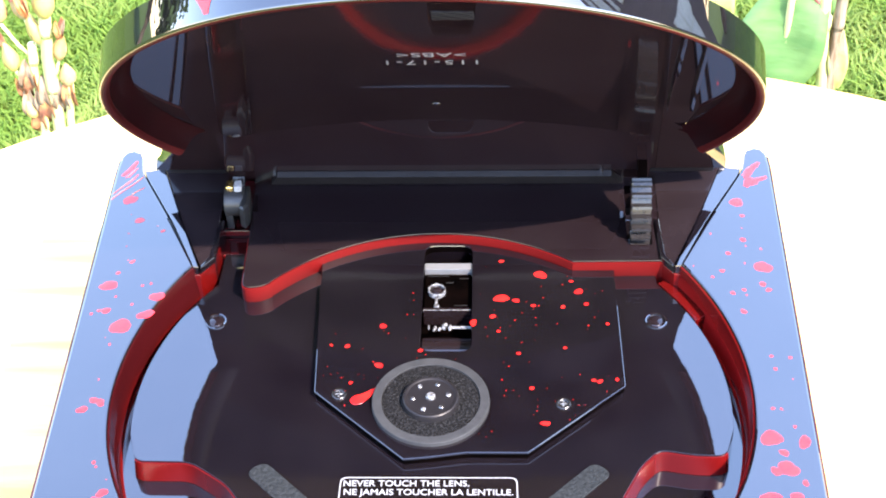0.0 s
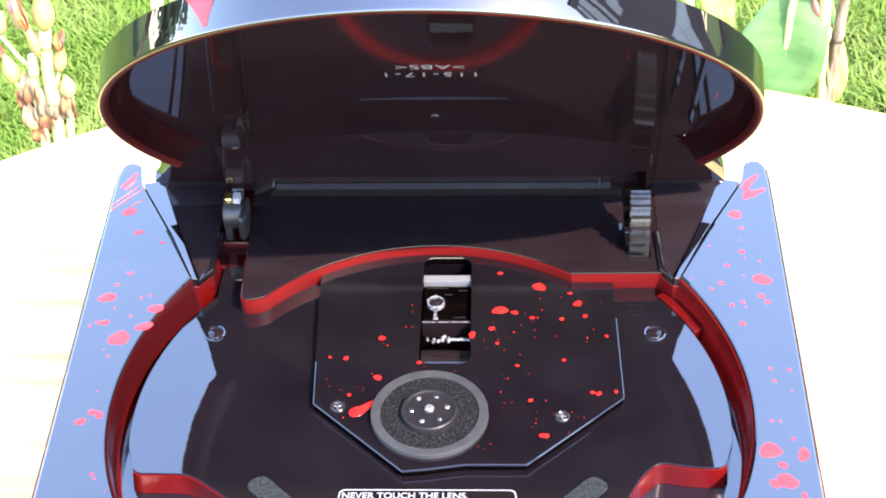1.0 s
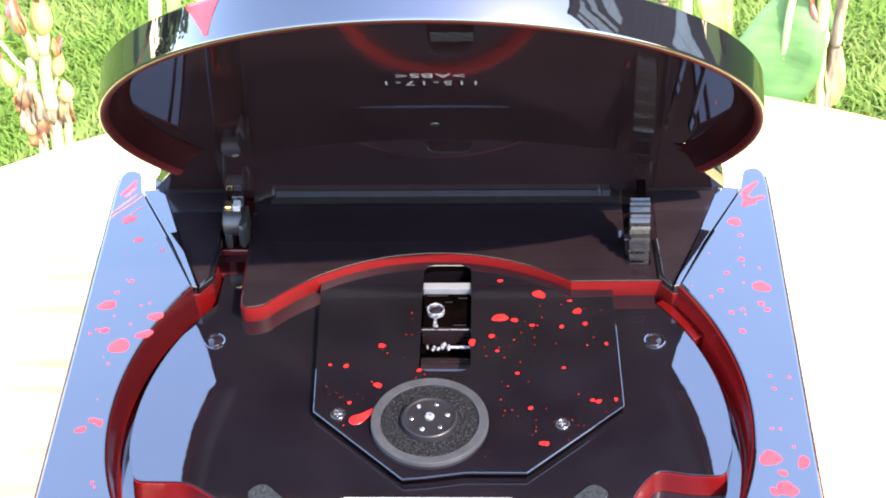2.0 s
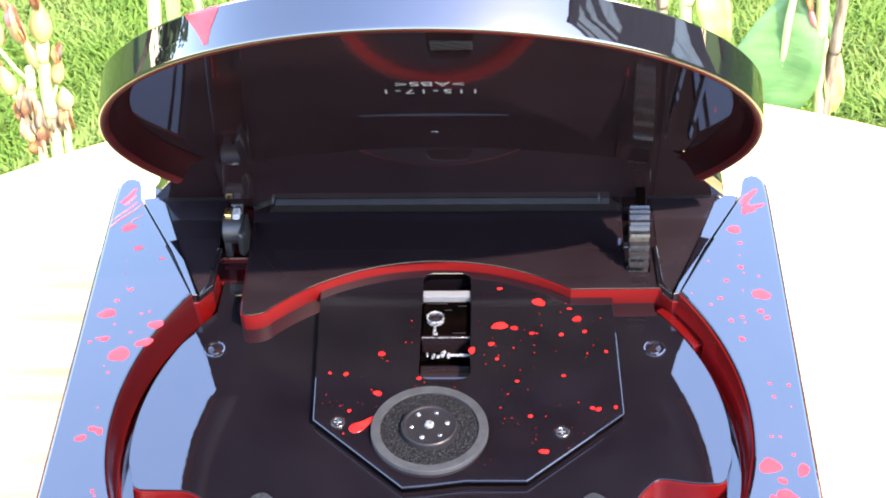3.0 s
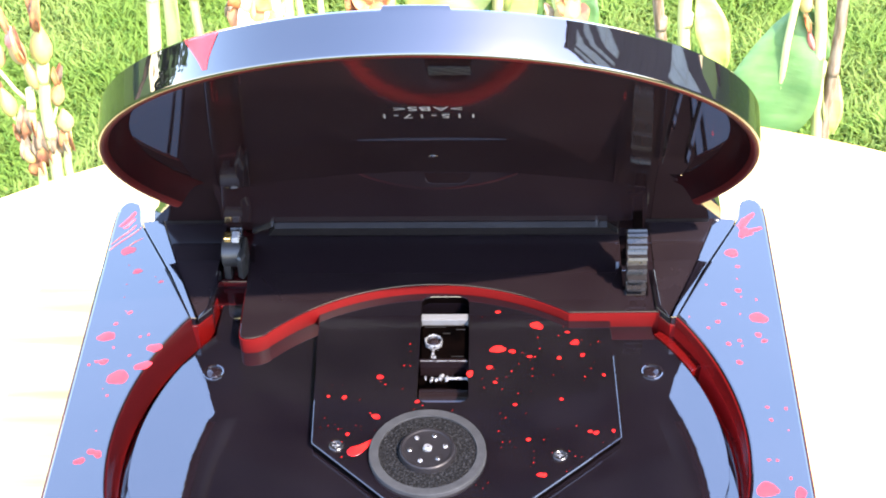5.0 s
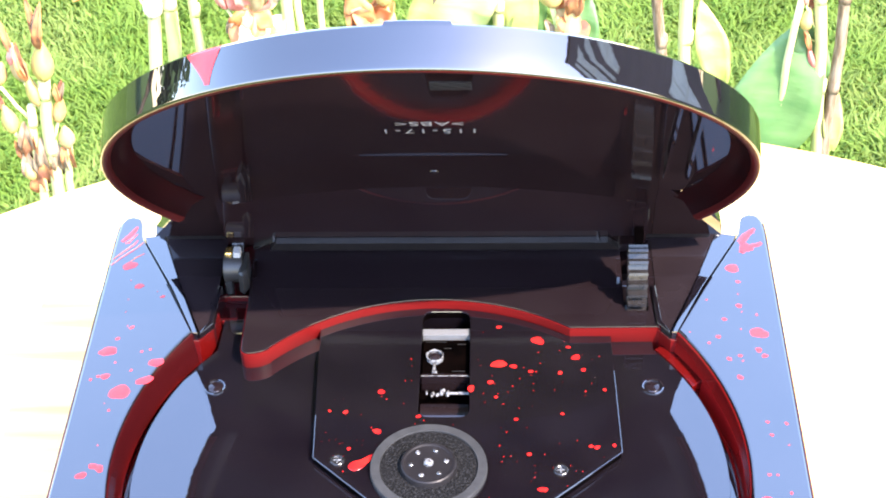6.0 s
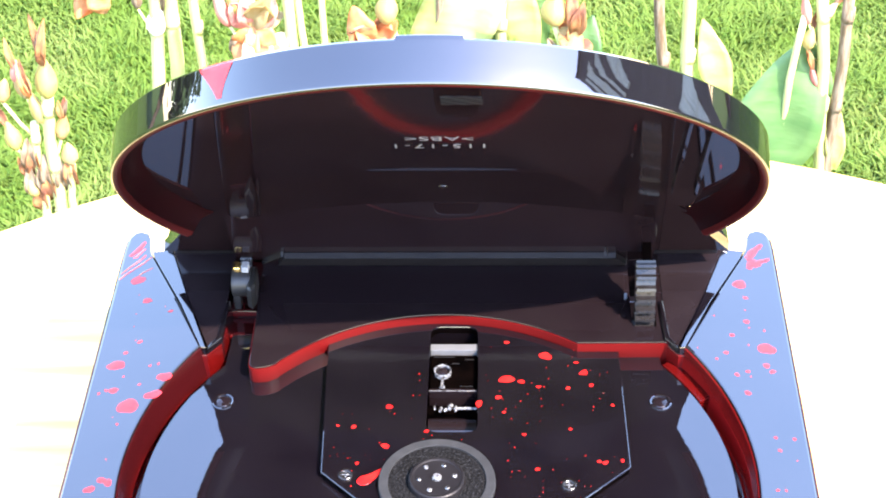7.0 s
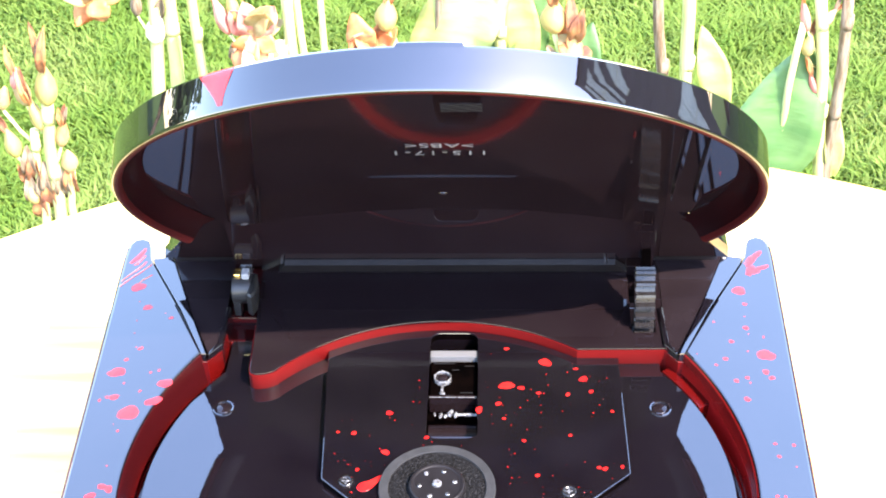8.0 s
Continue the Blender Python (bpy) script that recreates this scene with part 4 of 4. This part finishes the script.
def blade(bm, base, tip, width, face, bow=0.15, curl=0.2, seed=0, n=10, m=4, thick=0.0006):
    """A leaf or petal from base to tip, turned to face a way, bowed along its length and folded along its midrib."""
    rnd = random.Random(seed)
    base, tip = Vector(base), Vector(tip)
    t = tip - base
    ln = t.length
    t.normalize()
    side = t.cross(Vector(face)).normalized()
    up = side.cross(t)
    ph = rnd.uniform(0, 6)
    top, low = [], []
    for i in range(n + 1):
        f = i / n
        w = width * (math.sin(math.pi * min(1, f * 0.94 + 0.05)) ** 0.75) * (1 + 0.06 * math.sin(9 * f + ph))
        mid = base + t * ln * f + up * (bow * ln * math.sin(math.pi * f))
        for out, k in ((top, 1), (low, -1)):
            out.append([bm.verts.new(mid + side * (w * j / m) + up * (curl * w * (j / m) ** 2 * 2 + 0.04 * width * math.sin(13 * f + j + ph) + k * thick / 2)) for j in range(-m // 2, m // 2 + 1)])
    for out in (top, low):
        for p, q in zip(out, out[1:]):
            for j in range(len(p) - 1):
                bm.faces.new((p[j], p[j + 1], q[j + 1], q[j]))
    for j in (0, len(top[0]) - 1):
        for i in range(n):
            bm.faces.new((top[i][j], top[i + 1][j], low[i + 1][j], low[i][j]))
    return bm


def bud_mesh(bm, base, tip, r, n=12):
    base, tip = Vector(base), Vector(tip)
    t = tip - base
    u = t.orthogonal().normalized()
    w = t.normalized().cross(u)
    rings = []
    for f, k in ((0, 0.25), (0.06, 0.6), (0.2, 0.92), (0.38, 1.0), (0.55, 0.86), (0.72, 0.6), (0.88, 0.34), (1, 0.1)):
        rings.append([bm.verts.new(base + t * f + (u * math.cos(6.2832 * j / n) + w * math.sin(6.2832 * j / n)) * r * k * (1 + 0.12 * math.cos(3 * 6.2832 * j / n))) for j in range(n)])
    for a, b in zip(rings, rings[1:]):
        for j in range(n):
            bm.faces.new((a[j], a[(j + 1) % n], b[(j + 1) % n], b[j]))
    bm.faces.new(rings[0][::-1])
    bm.faces.new(rings[-1])
    return bm


CAM_SIDE = Vector((0, -0.83, 0.55))


class Canna:
    """A canna clump: things are given in metres over the lawn, at one distance y."""

    def __init__(self, label, x, y):
        self.y, self.k = y, 0
        self.root = thing("canna_plant", label, "plant", (x, y, GROUND), group="cannas behind the table")
        self.x = x
        self.seed = int(abs(x) * 1000) + 7

    def at(self, x, z, dy=0.0):
        return Vector((x - self.x, dy, z - GROUND))

    def add(self, name, bm, mat, label="", smooth=True):
        return part(name, bm, mat, self.root, label, 2, mm=False)

    def stem(self, x0, z0, x1, z1, r, mat=None, down=True):
        pts = [self.at(x0 + (x1 - x0) * f + 0.0012 * math.sin(7 * f + x0 * 90), z0 + (z1 - z0) * f) for f in (0, 0.2, 0.4, 0.6, 0.8, 1)]
        if down:
            pts = [Vector((x0 - self.x - 0.01 * (x1 - x0), 0.0, 0.0)), (pts[0] + Vector((x0 - self.x, 0, 0))) * 0.5] + pts
        self.add("stem", tube(bmesh.new(), pts, r * 1.12, r), mat or STEM)
        if r > 0.003:
            for f in (0.35, 0.8):
                p = self.at(x0 + (x1 - x0) * f, z0 + (z1 - z0) * f)
                self.add("stem_node", tube(bmesh.new(), [p, p + Vector((0.0006, 0, 0.004)), p + Vector((0.0008, 0, 0.011))], r * 1.16, r * 1.0), mat or STEM)

    def bud(self, x, z, dx, dz, r, mat=None, wilt=0, stalk=None):
        a, b = self.at(x, z), self.at(x + dx, z + dz)
        self.add("bud", bud_mesh(bmesh.new(), a, b, r), mat or BUD)
        for i in range(wilt):
            self.k += 1
            rnd = random.Random(self.seed + self.k)
            tip = b + (b - a) * rnd.uniform(0.5, 1.0) + Vector((rnd.uniform(-1, 1), rnd.uniform(-1, 1), 0)) * r * 1.1
            self.add("withered_petal", blade(bmesh.new(), b - (b - a) * 0.25, tip, r * rnd.uniform(0.7, 1.1), CAM_SIDE, rnd.uniform(-0.2, 0.25), 0.6, self.seed + self.k), (WILT, PETAL, DRY)[i % 3])
        if stalk:
            self.add("stalk", tube(bmesh.new(), [self.at(*stalk), (self.at(*stalk) + a) * 0.5 + Vector((0, 0, -0.003)), a], r * 0.28, r * 0.22, 6), STEM)

    def leaf(self, x0, z0, x1, z1, w, mat, face=None, bow=0.12, curl=0.15, name="leaf", label="", dy=0.0):
        self.k += 1
        self.add(name, blade(bmesh.new(), self.at(x0, z0, dy), self.at(x1, z1, dy + 0.01), w, face or CAM_SIDE, bow, curl, self.seed + self.k, n=14, m=6), mat, label)

    def bloom(self, x, z, size, mats, count=6, spread=1.0):
        rnd = random.Random(self.seed + 31 + self.k)
        c = self.at(x, z)
        for i in range(count):
            self.k += 1
            a = rnd.uniform(0.2, 2.9) if i % 3 else rnd.uniform(3.3, 6.0)
            tip = c + Vector((math.cos(a) * spread, rnd.uniform(-0.5, 0.2), math.sin(a))) * size * rnd.uniform(0.7, 1.1)
            self.add("petal", blade(bmesh.new(), c, tip, size * rnd.uniform(0.4, 0.7), CAM_SIDE + Vector((rnd.uniform(-.5, .5), 0, 0)), rnd.uniform(-0.1, 0.3), rnd.uniform(0, 0.5), self.seed + self.k), mats[i % len(mats)])


c = Canna("canna with yellow seed buds and withered petals", -0.337, 0.80)
c.stem(-0.338, -0.47, -0.331, -0.355, 0.0048)
c.stem(-0.350, -0.48, -0.345, -0.385, 0.0034)
c.stem(-0.328, -0.48, -0.322, -0.420, 0.0030)
c.bud(-0.330, -0.362, 0.002, 0.036, 0.0085, wilt=4)
c.bud(-0.346, -0.362, -0.005, 0.030, 0.0062, CREAM, 1, (-0.334, -0.395))
c.bud(-0.338, -0.385, -0.006, 0.030, 0.0055, BUD, 2, (-0.334, -0.405))
c.bud(-0.352, -0.348, 0.003, 0.020, 0.0045, PINK, 0, (-0.346, -0.36))
c.bud(-0.362, -0.410, -0.004, 0.026, 0.0065, BUD, 1, (-0.338, -0.44))
c.bud(-0.366, -0.365, 0.006, 0.020, 0.0060, CREAM, 0, (-0.345, -0.40))
c.bud(-0.326, -0.400, 0.006, 0.024, 0.0055, CREAM, 3, (-0.335, -0.42))
c.bud(-0.322, -0.424, 0.000, 0.020, 0.0065, CREAM, 0, (-0.335, -0.44))
c.bud(-0.354, -0.455, -0.004, 0.022, 0.0070, BUD, 1, (-0.34, -0.47))
for x, z, dx in ((-0.349, -0.405, -0.002), (-0.345, -0.420, 0.001), (-0.322, -0.415, -0.001), (-0.353, -0.400, 0.000), (-0.340, -0.430, -0.003), (-0.356, -0.425, 0.002), (-0.349, -0.440, -0.002), (-0.330, -0.420, 0.001), (-0.342, -0.415, 0.002)):
    c.leaf(x, z, x + dx, z - 0.036, 0.012, WILT if dx < 0 else DRY, bow=0.2, curl=0.6, name="withered_leaf")

c = Canna("canna with thick pale stems and an orange bloom", -0.275, 1.00)
c.stem(-0.292, -0.50, -0.278, -0.30, 0.0056)
c.stem(-0.275, -0.50, -0.266, -0.28, 0.0060)
c.stem(-0.247, -0.50, -0.256, -0.30, 0.0042)
c.bloom(-0.334, -0.386, 0.032, (CREAM, PETAL, PETAL, PETAL), 9)
c.bud(-0.288, -0.432, 0.008, 0.030, 0.0095, PALEPETAL, 3, (-0.285, -0.45))
c.bud(-0.300, -0.405, 0.001, 0.026, 0.0050, DRY, 2, (-0.287, -0.43))

c = Canna("canna with pink and orange blooms and cream petals", -0.170, 0.90)
c.stem(-0.157, -0.46, -0.155, -0.26, 0.0048)
c.stem(-0.128, -0.46, -0.128, -0.25, 0.0026)
c.stem(-0.143, -0.46, -0.148, -0.30, 0.0030)
c.stem(-0.176, -0.48, -0.176, -0.40, 0.0035)
c.bloom(-0.178, -0.398, 0.036, (PALEPETAL, PALEPETAL, CREAM, PALEPETAL), 9, 0.8)
c.bloom(-0.185, -0.362, 0.036, (PETAL, PINK, CREAM), 10, 0.7)
c.bud(-0.204, -0.362, -0.010, 0.034, 0.0060, PINK, 1, (-0.18, -0.40))
c.bud(-0.197, -0.350, -0.004, 0.026, 0.0055, BUD, 1, (-0.18, -0.39))
c.leaf(-0.206, -0.385, -0.196, -0.372, 0.006, DRY, bow=0.6, name="withered_leaf")

c = Canna("canna with a withered orange bloom and broad pale leaves", -0.040, 0.95)
c.stem(-0.086, -0.50, -0.084, -0.40, 0.0036)
c.bloom(-0.094, -0.408, 0.036, (WILT, PETAL, PETAL, CREAM), 11, 0.7)
c.bud(-0.083, -0.390, 0.004, 0.030, 0.0095, BUD, 2)
c.bud(-0.080, -0.415, 0.001, 0.026, 0.0075, CREAM, 2)
c.stem(-0.040, -0.46, -0.036, -0.30, 0.0035, DRY)
c.leaf(-0.060, -0.430, 0.020, -0.345, 0.062, PALELEAF, bow=0.10, label="broad pale green leaf")
c.leaf(-0.010, -0.440, 0.014, -0.340, 0.036, LEAF, bow=0.05, dy=0.02)
c.stem(0.013, -0.46, 0.013, -0.28, 0.0050)
c.leaf(0.034, -0.450, 0.026, -0.340, 0.030, PALELEAF, bow=0.05)
c.leaf(0.046, -0.430, 0.040, -0.345, 0.020, LEAF, bow=0.05, dy=0.015)

c = Canna("canna with fat yellow buds and a pale pointed leaf", 0.110, 0.90)
c.stem(0.068, -0.46, 0.066, -0.395, 0.0036)
c.bud(0.055, -0.362, 0.000, 0.030, 0.0105, BUD, 1, (0.066, -0.40))
c.bud(0.068, -0.398, 0.004, 0.034, 0.0120, BUD, 4)
c.bloom(0.072, -0.380, 0.028, (WILT, PETAL, CREAM, PINK), 7, 0.5)
c.leaf(0.050, -0.375, 0.058, -0.398, 0.010, DRY, bow=0.2, curl=0.5, name="withered_leaf")
c.leaf(0.074, -0.43, 0.086, -0.360, 0.026, LEAF, bow=0.1)
c.stem(0.149, -0.46, 0.132, -0.29, 0.0042, DRY)
c.stem(0.166, -0.46, 0.157, -0.28, 0.0052)
c.leaf(0.194, -0.445, 0.173, -0.364, 0.026, PALELEAF, bow=0.08, curl=0.3, label="pale folded pointed leaf")

c = Canna("canna with a large green leaf and pink seed buds", 0.225, 0.75)
c.leaf(0.190, -0.420, 0.236, -0.284, 0.062, LEAF, bow=0.06, curl=0.08, label="large mid-green leaf")
c.leaf(0.220, -0.410, 0.238, -0.295, 0.046, LEAF, bow=0.05, dy=0.015)
c.stem(0.213, -0.395, 0.222, -0.262, 0.0026)
c.stem(0.248, -0.400, 0.232, -0.235, 0.0042)
c.stem(0.252, -0.400, 0.252, -0.235, 0.0040, DRY)
c.bud(0.226, -0.270, -0.006, 0.026, 0.0036, PINK, 2, (0.236, -0.29))
c.bud(0.227, -0.290, 0.002, 0.018, 0.0048, BUD, 1, (0.236, -0.30))
c.bud(0.236, -0.266, 0.008, 0.014, 0.0036, PINK, 3, (0.235, -0.285))
c.bud(0.237, -0.322, -0.006, 0.018, 0.0030, PINK, 2, (0.239, -0.326))
c.leaf(0.257, -0.395, 0.251, -0.335, 0.015, PALELEAF, bow=0.1, curl=0.3)


# ---- garden behind the camera, seen in the mirror-bright rim ----
def tree(label, x, y, h, seed):
    t = thing("garden_tree", label, "tree", (x, y, GROUND), group="garden trees")
    rnd = random.Random(seed)
    bm = bmesh.new()
    tube(bm, [(0, 0, 0), (0.05, 0.02, h * 0.2), (-0.03, 0.05, h * 0.45), (0.05, 0, h * 0.7)], 0.16, 0.07, 10)
    part("trunk", bm, BARK, t, smooth=True, mm=False)
    ends = []
    for i in range(8):
        a, z = i * 2.4, h * (0.32 + 0.05 * i)
        e = Vector((math.cos(a) * h * 0.26, math.sin(a) * h * 0.26, z + h * 0.16))
        part("limb", tube(bmesh.new(), [(0, 0, z), (e.x * 0.5, e.y * 0.5, z + h * 0.1), e], 0.06, 0.02, 6), BARK, t, smooth=True, mm=False)
        ends.append(e)
    ends.append(Vector((0, 0, h * 0.86)))
    verts, faces = [], []
    for i in range(2600):
        e = rnd.choice(ends)
        p = e + Vector((rnd.gauss(0, 1), rnd.gauss(0, 1), rnd.gauss(0, 0.8))) * h * 0.085
        u = Vector((rnd.uniform(-1, 1), rnd.uniform(-1, 1), rnd.uniform(-1, 1))).normalized()
        v = u.orthogonal().normalized() * rnd.uniform(0.05, 0.1)
        u = u * rnd.uniform(0.09, 0.17)
        k = len(verts)
        verts += [p - u, p + v, p + u, p - v]
        faces.append((k, k + 1, k + 2, k + 3))
    me = bpy.data.meshes.new("crown")
    me.from_pydata(verts, [], faces)
    me.materials.append(CROWN)
    ob = new("crown", me)
    ob.parent = t


tree("leafy green garden tree beyond the lawn", -7.0, 3.4, 3.6, 1)
tree("low leafy garden tree beyond the lawn", -9.0, 2.2, 2.3, 2)
tree("leafy green garden tree beyond the lawn", -6.5, 5.2, 3.6, 3)
tree("tall leafy garden tree beside the house", 6.4, 4.0, 3.6, 4)


def house():
    """A two-storey house: only its shaded wall shows, mirrored in the rim."""
    t = thing("house", "dark sided two-storey house with white trimmed windows", "house", (5.0, 0.0, GROUND))
    H, Y0, Y1 = 6.3, -0.84, 2.35
    part("wall", box(bmesh.new(), 0, 5, Y0, Y1, 0, H), SIDING, t, mm=False)
    bm = bmesh.new()
    v = [bm.verts.new(p) for p in ((-0.1, Y0 - 0.05, H + 0.003), (5.2, Y0 - 0.05, H + 0.003), (5.2, Y1 + 0.2, H + 0.003), (-0.1, Y1 + 0.2, H + 0.003), (2.5, 0.4, H + 0.9), (2.5, 1.2, H + 0.9))]
    for f in ((0, 1, 4), (1, 2, 5, 4), (2, 3, 5), (3, 0, 4, 5), (3, 2, 1, 0)):
        bm.faces.new([v[i] for i in f])
    part("roof", bm, ROOF, t, mm=False)
    for k in range(26):
        part("siding_board", box(bmesh.new(), -0.018, 0.001, Y0 + 0.002, Y1 - 0.002, 0.2 + 0.23 * k, 0.2 + 0.23 * k + 0.228, 0.004), SIDING, t, mm=False)
    for y, z, w2, h in ((-0.66, 3.9, 0.06, 1.9), (-0.40, 3.9, 0.13, 1.9), (-0.10, 4.0, 0.06, 1.5), (0.24, 4.0, 0.12, 1.0), (1.46, 1.05, 0.40, 1.2)):
        w = part("window", box(bmesh.new(), -0.05, 0.02, y - w2, y + w2, z, z + h, 0.01), TRIM, t, "white trimmed window", mm=False)
        for dy in (-0.48, 0.48):
            for f in (0.04, 0.53):
                part("pane", box(bmesh.new(), -0.062, -0.03, y + (dy - 0.4) * w2, y + (dy + 0.4) * w2, z + f * h, z + (f + 0.43) * h), PANE, w, mm=False)


house()
